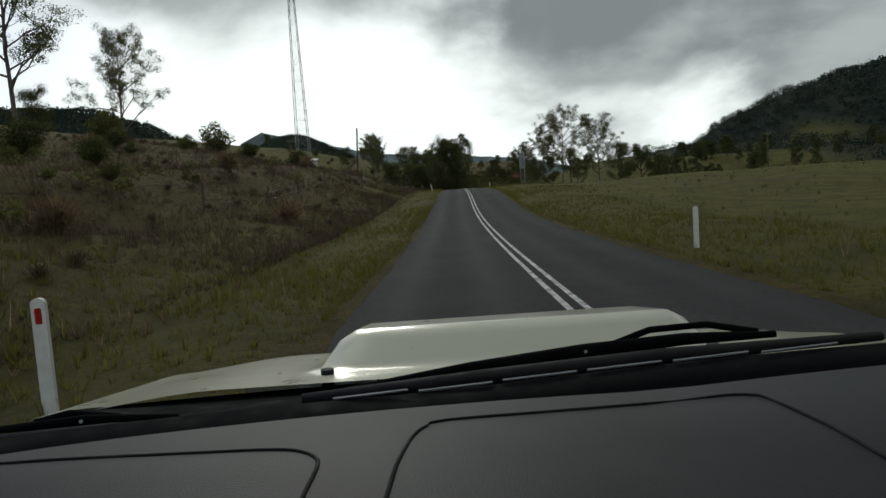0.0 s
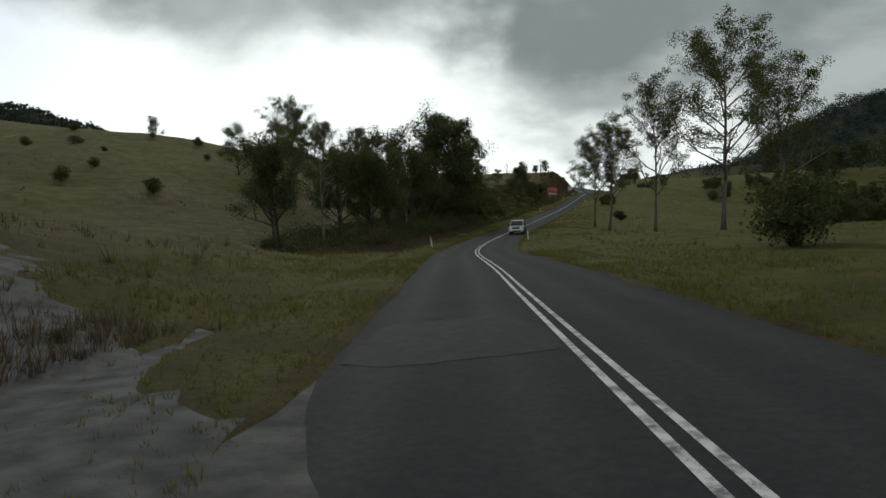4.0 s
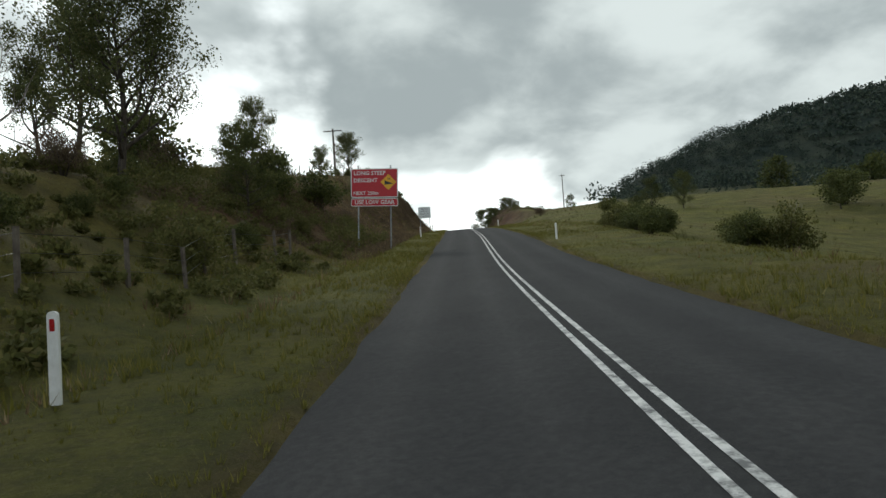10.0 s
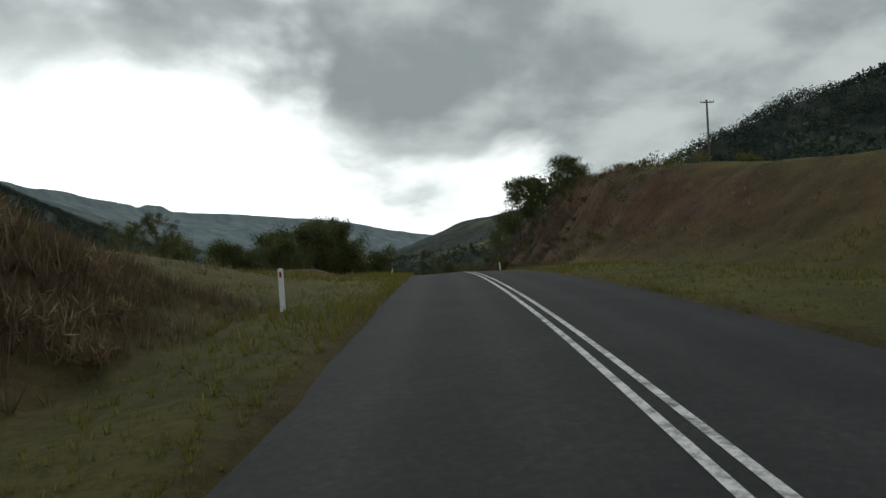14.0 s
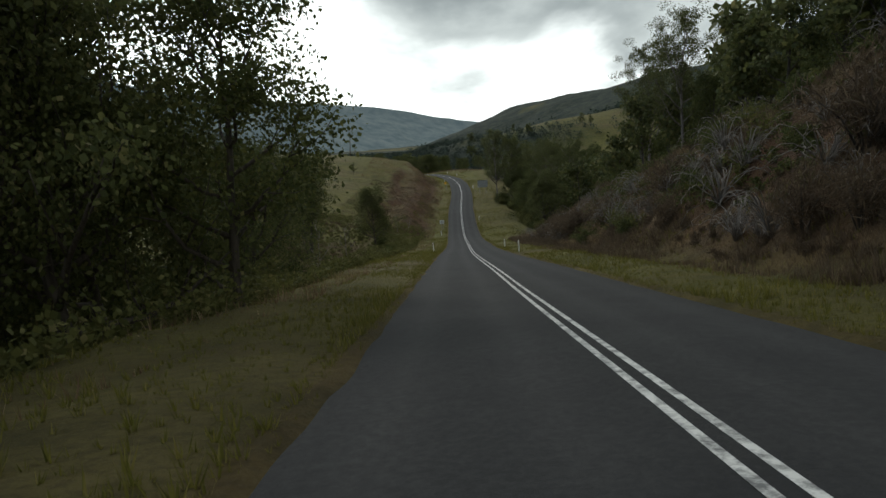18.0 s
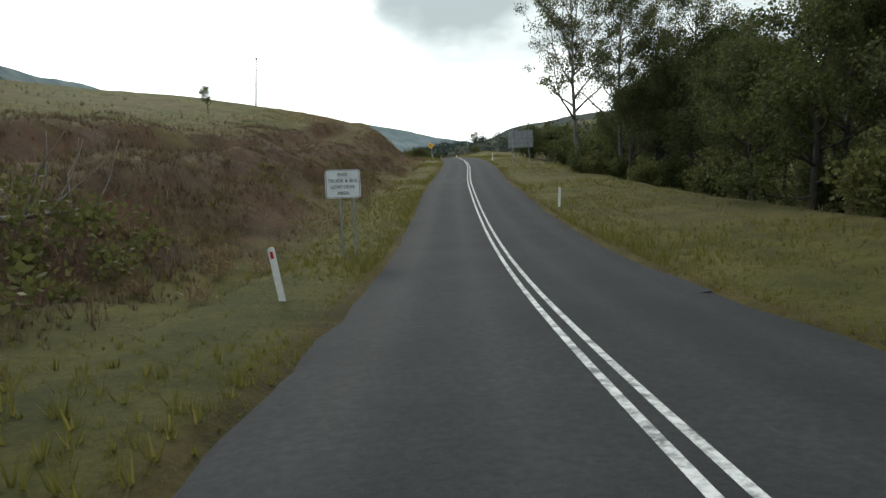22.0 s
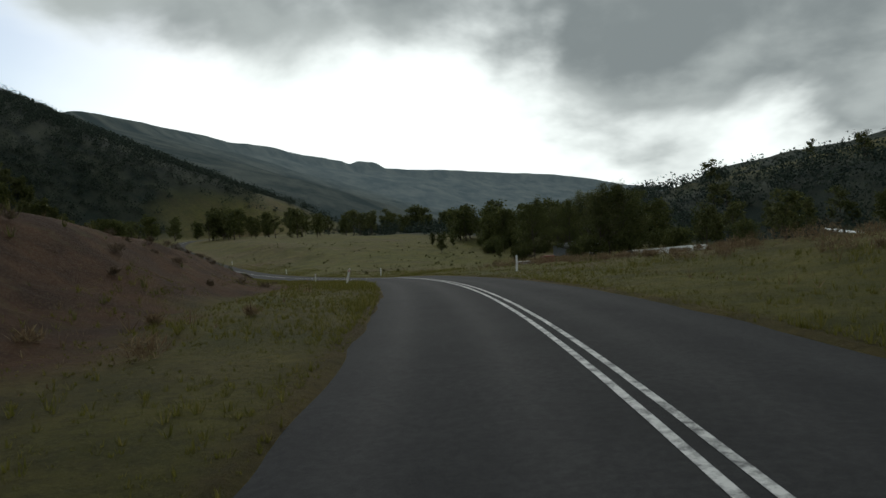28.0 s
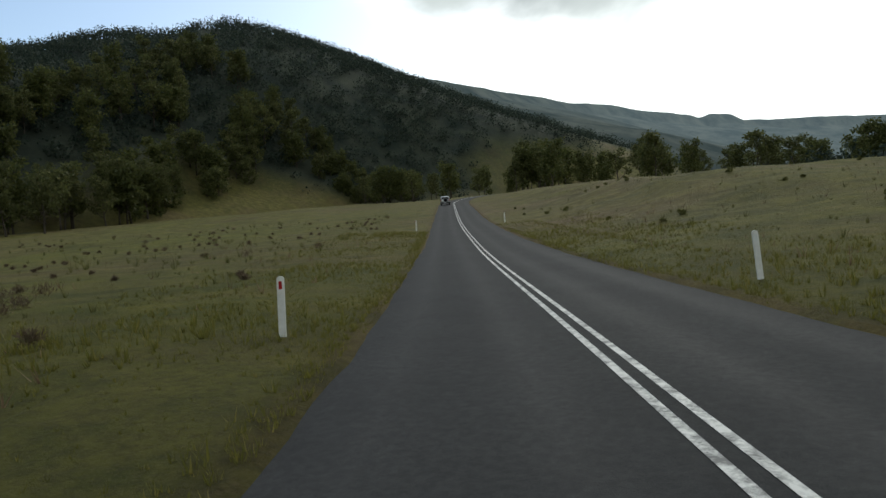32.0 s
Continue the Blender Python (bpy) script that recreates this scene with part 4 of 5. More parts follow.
scatter(8, ("farwattle", "dark"), 350, 400, 42, 62, 3, 5, 8, "bushes in the paddock")
scatter(50, ("farwattle", "fargum"), 280, 460, 80, 190, 7, 12, 9, "gully woods")
scatter(22, ("farwattle", "fargum", "dark"), 352, 400, 56, 90, 3, 5, 38, "gully woods")
scatter(64, ("farwattle", "fargum", "farwattle"), 292, 362, 60, 96, 4.5, 7.5, 40, "gully woods")
scatter(8, ("dark", "wattle"), 318, 344, -21, -12, 2.6, 4.5, 41, "scrub on the bank")
scatter(26, ("shrub", "dark", "straw", "straw"), 466, 548, 7, 13, .9, 2.0, 10, "scrub on the cutting")
scatter(30, ("straw", "straw", "vine"), 505, 588, 7.2, 12, 1.6, 3.0, 26, "scrub on the cutting")
scatter(26, ("fargum", "wattle"), 500, 556, 13, 32, 6, 10, 11, "trees above the cutting")
scatter(54, ("wattle", "tree", "fargum", "fargum"), 560, 668, 17, 48, 8, 12, 12, "woods beside the road")
scatter(18, ("wattle", "tree"), 600, 672, 13, 18, 6, 10, 36, "woods beside the road")
scatter(22, ("dark", "shrub"), 598, 690, 11.5, 16, 1.4, 3.0, 13, "woods beside the road")
scatter(12, ("broad", "wattle", "wattle"), 492, 522, -48, -20, 7, 10.5, 44, "gully trees")
scatter(8, ("tree", "wattle", "fargum"), 526, 556, -42, -18, 7, 10.5, 31, "gully trees")
scatter(72, ("vine",), 474, 592, 7.2, 12.5, 1.4, 2.8, 32, "dead vines on the cutting")
scatter(24, ("wattle", "fargum", "dark"), 688, 742, 15, 34, 4.5, 7.5, 33, "woods below the road")
scatter(7, ("wattle", "tree"), 868, 905, 44, 60, 9, 12, 34, "farm trees")
scatter(5, ("wattle", "wattle"), 940, 956, 66, 80, 8, 11, 42, "farm trees")
scatter(30, ("dark", "farwattle"), 868, 960, 48, 74, 2.5, 5, 43, "farm trees")
scatter(12, ("fargum", "tree"), 1040, 1090, -112, -92, 12, 17, 35, "trees across the paddock")
scatter(42, ("dark", "dark", "shrub"), 500, 566, -34, -12, 1.4, 3.2, 46, "gully undergrowth")
scatter(24, ("dark", "shrub", "straw"), 175, 260, -95, -34, .9, 2.2, 47, "field scrub")
scatter(26, ("shrub", "dark", "dark"), 238, 272, -16, -8.5, 1.4, 2.8, 48, "scrub on the bank")
scatter(22, ("dark", "shrub"), 530, 622, -18, -8.5, 1.0, 2.4, 14, "creek scrub")
scatter(6, ("fargum", "farwattle"), 600, 640, -48, -30, 5, 8, 27, "gully trees")
scatter(40, ("fargum", "farwattle"), 692, 790, 28, 90, 6, 10, 15, "woods below the road")
scatter(76, ("farwattle", "fargum", "fargum"), 780, 990, 75, 150, 6, 11, 16, "wooded slope")
scatter(120, ("fargum", "farwattle", "fargum"), 1030, 1165, -165, -94, 11, 17, 17, "trees across the paddock")
scatter(46, ("fargum", "farwattle", "fargum"), 1142, 1168, -104, -44, 8, 13, 45, "trees across the paddock")
scatter(70, ("farwattle", "fargum"), 1080, 1162, -44, 120, 8, 14, 18, "trees across the paddock")
scatter(24, ("farwattle",), 915, 990, 62, 100, 8, 12, 19, "trees across the paddock")
scatter(24, ("tussock", "shrub"), 10, 130, -30, -7, .5, 1.1, 20, "field scrub")
scatter(14, ("fargum",), 780, 960, 150, 240, 7, 10, 28, "trees on the green hill")


for protos in PROTO.values():
    for proto in protos:
        if proto.name not in PROTO_USED:
            for o in (*proto.children_recursive, proto):
                bpy.data.objects.remove(o)


def far_woods():
    """The forest on the hills and far flats, as small leafy masses, finer on the near slopes."""
    rng = np.random.default_rng(8)
    n = 280000
    x, y = rng.uniform(-800, 1000, n), rng.uniform(120, 2100, n)
    s, lat, zr = along(x, y)
    z = height(x, y)
    off = np.hypot(lat, np.maximum(0, s - SS[-1]))
    keep = (off > 26) & (rng.random(n) < np.clip(woods(x, y, z - zr, s, lat) * 1.15 - .12, .06 * (off > 300), 1))
    keep &= np.hypot(x - 60, y - 700) < 1350
    keep &= (rng.random(n) < np.where(off < 260, .62, .8)) & (x < 780) & (x > -560) & (y < 1750) & (y > 300)
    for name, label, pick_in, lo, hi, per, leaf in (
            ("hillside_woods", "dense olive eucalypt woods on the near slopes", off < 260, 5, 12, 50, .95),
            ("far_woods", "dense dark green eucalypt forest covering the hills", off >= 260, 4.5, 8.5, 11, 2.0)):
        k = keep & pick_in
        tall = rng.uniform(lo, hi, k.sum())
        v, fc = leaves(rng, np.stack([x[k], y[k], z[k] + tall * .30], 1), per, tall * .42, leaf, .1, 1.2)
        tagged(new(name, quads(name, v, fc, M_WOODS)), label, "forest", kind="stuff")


far_woods()


def blades(name, label, n, s0, s1, lo, hi, per, h0, h1, material, seed, where=None, wide=1.0):
    """Tufts of grass beside the road."""
    rng = np.random.default_rng(seed)
    s = rng.uniform(s0, s1, n)
    lat = (SEAL + lo + (hi - lo) * rng.random(n) ** 1.5) * np.where(rng.random(n) < .56, -1, 1)
    if where is not None:
        k = where(s, lat, rng)
        s, lat = s[k], lat[k]
    x, y = np.interp(s, SS, CEN[:, 0]), np.interp(s, SS, CEN[:, 1])
    tx, ty = np.interp(s, SS, TAN[:, 0]), np.interp(s, SS, TAN[:, 1])
    x, y = x + lat * ty, y - lat * tx
    h = (h0 + (h1 - h0) * rng.random(len(x)) ** 2) * np.clip(.75 + .6 * fbm(x, y, 6, 3, seed), .3, 1.6)
    z = height(x, y)
    b = np.repeat(np.stack([x, y, z - .03], 1), per, 0)
    hh = np.repeat(h, per)
    m = len(b)
    a = rng.uniform(0, 2 * np.pi, m)
    out = np.stack([np.cos(a), np.sin(a), np.zeros(m)], 1)
    side = np.stack([-np.sin(a), np.cos(a), np.zeros(m)], 1)
    root = b + out * (hh * .22 * rng.random(m))[:, None]
    w = wide * (.006 + .017 * hh)[:, None] * (.5 + rng.random((m, 1)))
    tip = root + out * (hh * rng.uniform(.15, .7, m))[:, None] + np.array([0, 0, 1]) * (hh * rng.uniform(.6, 1.1, m))[:, None]
    v = np.stack([root - side * w, root + side * w, tip], 1).reshape(-1, 3)
    me = quads(name, v, np.arange(3 * m).reshape(-1, 3), material, loops=3)
    tagged(new(name, me), label, "grass", kind="stuff")


def scrub(name, label, n, s0, s1, lat0, lat1, h0, h1, material, seed, leaf=.14, per=120):
    """Low scrub that grows into one cover on a bank."""
    rng = np.random.default_rng(seed)
    s, lat = rng.uniform(s0, s1, n), rng.uniform(lat0, lat1, n)
    x, y = np.interp(s, SS, CEN[:, 0]), np.interp(s, SS, CEN[:, 1])
    tx, ty = np.interp(s, SS, TAN[:, 0]), np.interp(s, SS, TAN[:, 1])
    x, y = x + lat * ty, y - lat * tx
    h = rng.uniform(h0, h1, n) * np.clip(.8 + .7 * fbm(x, y, 9, 2, seed), .35, 1.5)
    dry = material in (M_BROWN, M_STRAW)
    per = int(per * 1.5) if dry else per
    v, f = leaves(rng, np.stack([x, y, height(x, y) + (.25 if dry else .4) * h], 1), per, .6 * h, leaf * (1.35 if dry else 1), -.6 if dry else -.2, .8, .13 if dry else 1.0)
    tagged(new(name, quads(name, v, f, material)), label, "scrub", kind="stuff")


scrub("bank_scrub", "dense olive scrub covering the roadside bank", 2300, 228, 342, -25, -6.8, .5, 1.5, M_SCRUB, 61, .12, 110)
scrub("thicket_undergrowth", "dark tangled undergrowth below the roadside trees", 620, 172, 238, -20, -7.6, .7, 2.6, M_WATTLE, 62, .15, 100)
scrub("dead_undergrowth", "red-brown dead bracken and twigs under the roadside trees", 760, 168, 228, -15, -5.9, .5, 1.7, M_BROWN, 76, .15, 80)
scrub("cutting_scrub", "dry brown grass and scrub hanging on the cutting", 1000, 456, 594, 6.8, 14.5, .4, 1.2, M_BROWN, 63, .15, 130)
scrub("cutting_thicket", "dark olive scrub crowding the cutting", 560, 484, 562, 8.6, 17, .7, 1.8, M_WATTLE, 77, .12, 110)
scrub("dry_creepers", "pale dry creepers tangled over the foot of the cutting", 420, 540, 594, 7.8, 14, .6, 1.5, M_STRAW, 75, .16, 110)
scrub("cutting_bushes", "olive bushes clinging to the cutting", 150, 440, 556, 8.5, 19, .6, 1.7, M_SCRUB, 64)
scrub("steep_bank_grass", "brown grass clumps on the steep bank", 260, 335, 416, -15, -5.5, .4, 1.0, M_STRAW, 65)
scrub("creek_undergrowth", "green undergrowth along the creek", 2600, 492, 626, -30, -7.4, .45, 1.25, M_SCRUB, 66, .15, 74)
scrub("creek_bank_scrub", "dark brown scrub and dead grass on the creek bank", 800, 500, 630, -40, -13, .4, 1.2, M_BROWN, 78, .16, 80)
scrub("wood_edge", "green undergrowth at the edge of the woods", 180, 598, 700, 12, 20, .7, 1.9, M_WATTLE, 67)
scrub("hill_bank_grass", "brown grass clumps on the broken hillside", 320, 612, 800, -16, -5.5, .25, .7, M_STRAW, 68)
scrub("field_edge_scrub", "brown and olive scrub along the paddock edge", 240, 765, 850, 9.5, 17, .4, 1.0, M_STRAW, 71)
scrub("low_bank_grass", "dry tufts on the low red bank", 90, 790, 870, -18, -8.5, .2, .5, M_BROWN, 72)
scrub("field_clumps", "brown and olive clumps on the grassy slope", 700, -5, 130, -36, -6.5, .25, .85, M_BROWN, 69)
scrub("paddock_clumps", "brown tussocks scattered over the paddock", 260, 868, 990, -62, -8, .2, .5, M_BROWN, 73)
scrub("mound_clumps", "olive tussocks on the green mound", 120, 860, 990, 7, 60, .2, .45, M_SCRUB, 74)
scrub("field_bushes", "low olive bushes on the grassy slope", 70, -5, 120, -40, -12, .5, 1.2, M_SCRUB, 70)
blades("verge_grass", "short yellow-green grass along the road's verges", 200000, -10, 960, .02, 7.5, 7, .11, .27, M_GRASS, 1, None, 1.15)
blades("edge_grass", "ragged grass growing over the asphalt edge", 36000, -10, 960, -.12, .45, 6, .08, .18, M_GRASS, 2)
blades("dry_grass", "tall dry brown grass on the banks", 80000, -10, 960, 2.5, 26, 5, .12, .48, M_STRAW, 3,
       lambda s, lat, r: r.random(len(s)) < np.where(lat < 0, np.where(s > 782, .15, 1), np.where((s > 400) & (s < 560), 1, .25)))
blades("cutting_grass", "fine brown grass hanging all over the steep bank", 110000, 325, 420, 2.2, 17, 8, .15, .55, M_BROWN, 5, lambda s, lat, r: (lat < 0) & (np.abs(lat) - SEAL > 2.3 + 3.2 * r.random(len(s)) ** 2) & (np.abs(lat) - SEAL < 7.5 + 4 * r.random(len(s))))
blades("bank_top_grass", "pale straw grass over the top of the banks", 90000, 335, 785, 5, 26, 6, .15, .5, M_STRAW, 9, lambda s, lat, r: (lat < 0) & (np.abs(lat) - SEAL > 6 + 4 * r.random(len(s))) & ((s < 420) | (s > 690)), 1.3)
blades("hillside_grass", "fine brown grass on the eroded hillside", 80000, 606, 785, 3, 22, 6, .14, .42, M_BROWN, 6, lambda s, lat, r: (lat < 0) & (np.abs(lat) - SEAL > 3 + 4 * r.random(len(s)) ** 2) & ((s < 690) | (np.abs(lat) - SEAL < 7 + 4 * r.random(len(s)))), 1.5)
blades("vine_grass", "brown grass and creepers hanging on the cutting", 120000, 425, 596, 3, 18, 6, .2, .7, M_BROWN, 7, lambda s, lat, r: (lat > 0) & (s > 444 + 14 * r.random(len(s))))
blades("slope_grass", "brown and olive grass on the open slope", 90000, -10, 130, 3, 30, 6, .15, .5, M_BROWN, 8, lambda s, lat, r: lat < 0)
blades("paddock_tussocks", "scattered olive tussocks in the paddock", 16000, -10, 1000, 6, 70, 14, .2, .6, M_SCRUB, 4)

# ---------------------------------------------------------------- road furniture
def letters(text, size, material, parent, at, turn=None, name="lettering", depth=.002):
    """Words in the built-in font as a thin mesh, standing on the x-z plane, read from -y."""
    cu = bpy.data.curves.new("words", "FONT")
    cu.body, cu.size, cu.extrude, cu.align_x, cu.align_y, cu.resolution_u = text, size, depth, "CENTER", "CENTER", 2
    cu.offset = size * .012
    tmp = new("words", cu)
    bpy.context.view_layer.update()
    me = bpy.data.meshes.new_from_object(tmp.evaluated_get(bpy.context.evaluated_depsgraph_get()))
    bpy.data.objects.remove(tmp)
    me.transform(pose(*at) @ (turn or Matrix()) @ pose(0, 0, 0, 90))
    me.materials.clear()
    return part(name, me, material, parent)


def plate(w, h, r, t=.006, seg=5):
    """A plate with rounded corners on the x-z plane, t thick, its face towards -y."""
    bm = bmesh.new()
    ring = []
    for cx, cz, a0 in ((w / 2 - r, h / 2 - r, 0), (-w / 2 + r, h / 2 - r, 90), (-w / 2 + r, -h / 2 + r, 180), (w / 2 - r, -h / 2 + r, 270)):
        for k in range(seg + 1):
            a = radians(a0 + 90 * k / seg)
            ring.append(bm.verts.new((cx + r * math.cos(a), 0, cz + r * math.sin(a))))
    f = bm.faces.new(ring)
    ext = bmesh.ops.extrude_face_region(bm, geom=[f])
    bmesh.ops.translate(bm, vec=(0, t, 0), verts=[g for g in ext["geom"] if isinstance(g, bmesh.types.BMVert)])
    bmesh.ops.recalc_face_normals(bm, faces=bm.faces[:])
    return bm


def moved(bm, m):
    bmesh.ops.transform(bm, matrix=m, verts=bm.verts[:])
    return bm


def bar(points, r, sides=8):
    v, f = tube(points, [r] * len(points), sides)
    bm = bmesh.new()
    vs = [bm.verts.new(q) for q in v]
    for q in f:
        bm.faces.new([vs[i] for i in q])
    return bm


def guide_post(red):
    ob = empty("guide_post", "white plastic roadside guide post with a %s reflector" % ("red" if red else "white"), "guide post", "guide posts along the road")
    bm = plate(.11, 1.15, .05, .035)
    part("post", moved(bm, pose(0, 0, .34)), M_POSTWHITE, ob)
    part("reflector", moved(plate(.05, .12, .012, .006), pose(0, -.006, .78)), M_RED if red else M_SIGNWHITE, ob)
    return ob


POSTS_LEFT = [(4.8, -4.6, 0), (88.5, -4.3, 13), (179, -4.7, 8), (300.2, -5.5, -1), (345, -4.6, 2), (380, -4.7, 0), (417.4, -5.0, 1), (459.9, -5.1, -9),
              (487.7, -4.4, 2), (566.5, -3.9, 4), (620.5, -4.15, 9), (727.9, -4.0, 2), (779.3, -3.9, 0), (820.4, -4.5, -14), (861.4, -3.9, 0), (910.3, -4.2, -3), (960, -4.2, 0)]
POSTS_RIGHT = [(14.5, 3.9, 0), (110.6, 4.7, 0), (187.8, 3.9, 2), (300.5, 4.1, 1), (331, 3.9, 0), (381.7, 4.0, -1), (411.3, 4.0, -2), (459, 4.2, 5), (489, 4.1, 10),
               (551.7, 3.7, 2), (568.8, 3.7, 1), (640.6, 3.75, -2), (702, 3.9, 0), (760, 4.4, 0), (781.7, 5.2, 0), (822, 5.2, -2), (865.4, 4.7, -2), (912.7, 4.1, 4), (962, 4.0, 0)]
for rows, red in ((POSTS_LEFT, True), (POSTS_RIGHT, False)):
    proto = guide_post(red)
    for i, (s, lat, lean) in enumerate(rows):
        m = beside(s, lat) @ pose(0, 0, 0, 0, -lean, 0)
        if i == 0:
            proto.matrix_basis = m
        else:
            copy_thing(proto, m)


def steep_sign():
    ob = empty("road_sign", "large red steep descent sign with white lettering on two steel posts", "road sign", m=beside(332, -6.5, .62) @ pose(0, 0, 0, 0, 3.5, 0))
    for x in (-.95, .95):
        part("post", bar([(x, .06, -1.2), (x, .06, 4.35)], .045), M_GALV, ob)
        part("post_cap", moved(box(.1, .1, .03, bevel=.008), pose(x, .06, 4.36)), M_GALV, ob)
    big = part("panel", moved(plate(2.76, 1.70, .10, .02), pose(0, 0, 3.35)), M_SIGNWHITE, ob, "red panel with a white border")
    part("face", moved(plate(2.66, 1.60, .07, .004), pose(0, -.004, 3.35)), M_SIGNRED, big)
    letters("LONG STEEP", .33, M_SIGNWHITE, big, (-.28, -.009, 3.92))
    letters("DESCENT", .33, M_SIGNWHITE, big, (-.52, -.009, 3.50))
    letters("NEXT 250m", .29, M_SIGNWHITE, big, (-.50, -.009, 2.75))
    part("diamond", moved(plate(.66, .66, .03, .004), pose(.82, -.009, 3.40) @ pose(0, 0, 0, 0, 45, 0)), M_SIGNYELLOW, big, "yellow warning diamond")
    bm = bmesh.new()
    v = [bm.verts.new(p) for p in ((.60, -.012, 3.50), (.60, -.012, 3.24), (1.12, -.012, 3.30))]
    bm.faces.new(v)
    part("slope_symbol", bm, M_BLACK, big)
    letters("18%", .15, M_BLACK, big, (.84, -.012, 3.58), name="figures")
    low = part("lower_panel", moved(plate(2.76, .46, .07, .02), pose(0, 0, 2.22)), M_SIGNWHITE, ob, "red panel with a white border")
    part("face", moved(plate(2.68, .38, .05, .004), pose(0, -.004, 2.22)), M_SIGNRED, low)
    letters("USE LOW GEAR", .33, M_SIGNWHITE, low, (0, -.009, 2.22))


def white_sign(s, lat, w, h, foot, lines, size, label, posts):
    ob = empty("road_sign", label, "road sign", m=beside(s, lat))
    for x in posts:
        part("post", bar([(x, .05, -.4), (x, .05, foot + h * .95)], .03), M_GALV, ob)
    pl = part("panel", moved(plate(w, h, .09, .012), pose(0, 0, foot + h / 2)), M_SIGNWHITE, ob)
    rim = plate(w * .955, h * .955, .075, .003)
    part("border", moved(rim, pose(0, -.004, foot + h / 2)), M_BLACK, pl)
    part("face", moved(plate(w * .925, h * .925, .06, .003), pose(0, -.007, foot + h / 2)), M_SIGNWHITE, pl)
    n = len(lines)
    for i, t in enumerate(lines):
        letters(t, size, M_BLACK, pl, (0, -.011, foot + h / 2 + (n / 2 - .5 - i) * h * .87 / n))


def curve_sign():
    ob = empty("road_sign", "yellow diamond curve warning sign with a black arrow on a post", "road sign", m=beside(700.4, -4.2, -.35) @ pose(0, 0, 0, 0, -8, 0))
    part("post", bar([(0, .05, -.4), (0, .05, 3.0)], .03), M_GALV, ob)
    pl = part("panel", moved(plate(.62, .62, .05, .012), pose(0, 0, 2.62) @ pose(0, 0, 0, 0, 45, 0)), M_SIGNYELLOW, ob)
    pts = [(.12, -.02, 2.42), (.12, -.02, 2.62), (.04, -.02, 2.72), (-.1, -.02, 2.74)]
    bm = bar([Vector(p) for p in pts], .038, 6)
    moved(bm, Matrix.Translation((0, -.006, 0)) @ Matrix.Diagonal((1, .12, 1, 1)))
    part("arrow_shaft", bm, M_BLACK, pl)
    bm = bmesh.new()
    bm.faces.new([bm.verts.new(p) for p in ((-.08, -.012, 2.84), (-.23, -.012, 2.74), (-.08, -.012, 2.63))])
    part("arrow_head", bm, M_BLACK, pl)


def sign_back(s, lat, w, h, foot, rails, label, turn=0.0):
    ob = empty("road_sign", label, "road sign", m=beside(s, lat, 0, turn))
    part("panel", moved(plate(w, h, .08, .012), pose(0, .03, foot + h / 2)), M_SIGNBACK, ob)
    for x in (-w * .33, w * .33):
        part("post", bar([(x, -.05, -.4), (x, -.05, foot + h + .18)], .045), M_GALV, ob)
    for i in range(rails):
        part("rail", moved(box(w * .98, .035, .06, bevel=.006), pose(0, .01, foot + h * (i + .5) / rails)), M_GALV, ob)


steep_sign()
white_sign(377, -5.55, 1.53, 1.43, 1.8, ("TRUCKS", "& BUSES", "MUST USE", "LOW GEAR"), .245, "white low gear sign with black lettering on two posts", (-.58, .58))
white_sign(627, -4.1, .92, .74, 1.58, ("END", "TRUCK & BUS", "LOW GEAR", "AREA"), .125, "small white end of low gear area sign on a post", (-.1, .25))
curve_sign()
sign_back(686.6, 6.1, 2.85, 1.95, 1.72, 4, "back of a large grey metal road sign on two posts")
sign_back(97, 8.8, .85, 2.2, 2.3, 3, "tall grey back of a roadside sign on two posts", 8)


# ---------------------------------------------------------------- poles, wires, fences
def wire(name, a, b, sag, r=.012, parent=None):
    a, b = Vector(a), Vector(b)
    pts = [a.lerp(b, u / 14) - Vector((0, 0, sag * 4 * (u / 14) * (1 - u / 14))) for u in range(15)]
    return part(name, bar(pts, r, 4), M_WIRE, parent)


def power_pole(x, y, tall, label, arm=1.9, yaw=0.0, lean=0.0):
    ob = empty("power_pole", label, "power pole", m=pose(x, y, ground_at(x, y), 0, lean, yaw))
    part("pole", tubes("pole", [([(0, 0, -1), (0, 0, tall * .5), (0, 0, tall)], [.16, .14, .11])], M_TIMBER, 10), M_TIMBER, ob)
    if arm:
        part("crossarm", box(arm, .1, .12, (0, -.14, tall - .35), .012), M_TIMBER, ob)
        for i in (-.46, -.2, .2, .46):
            ins = part("insulator", bar([(i * arm, -.14, tall - .3), (i * arm, -.14, tall - .12)], .045), M_POSTWHITE, ob)
    return ob


def pole_beside(s, lat, tall, label, **kw):
    x, y, z, yaw = on_road(s, lat)
    return power_pole(x, y, tall, label, yaw=math.degrees(yaw), **kw), (x, y, ground_at(x, y) + tall)


_, top_a = pole_beside(102.6, -16.2, 8.2, "leaning dark timber power pole without a crossarm in the grass", arm=0, lean=3)
_, top_b = pole_beside(176, 78, 10.5, "distant timber power pole beyond the paddock", arm=1.6)
for dz in (-.1, -.9):
    tagged(wire("power_line", (top_a[0], top_a[1], top_a[2] + dz), (top_b[0], top_b[1], top_b[2] + dz), 1.5, .007), "thin dark power line crossing over the road", "power line", "power lines")
pole_beside(380, -17, 6.3, "timber power pole with a wide crossarm on the cutting", arm=2.4)
pole_beside(484.6, 35, 10.2, "timber power pole with a crossarm on the hill", arm=1.8)
pole_beside(741, -36.6, 9.5, "thin timber power pole on the grassy hill", arm=1.8, lean=4)
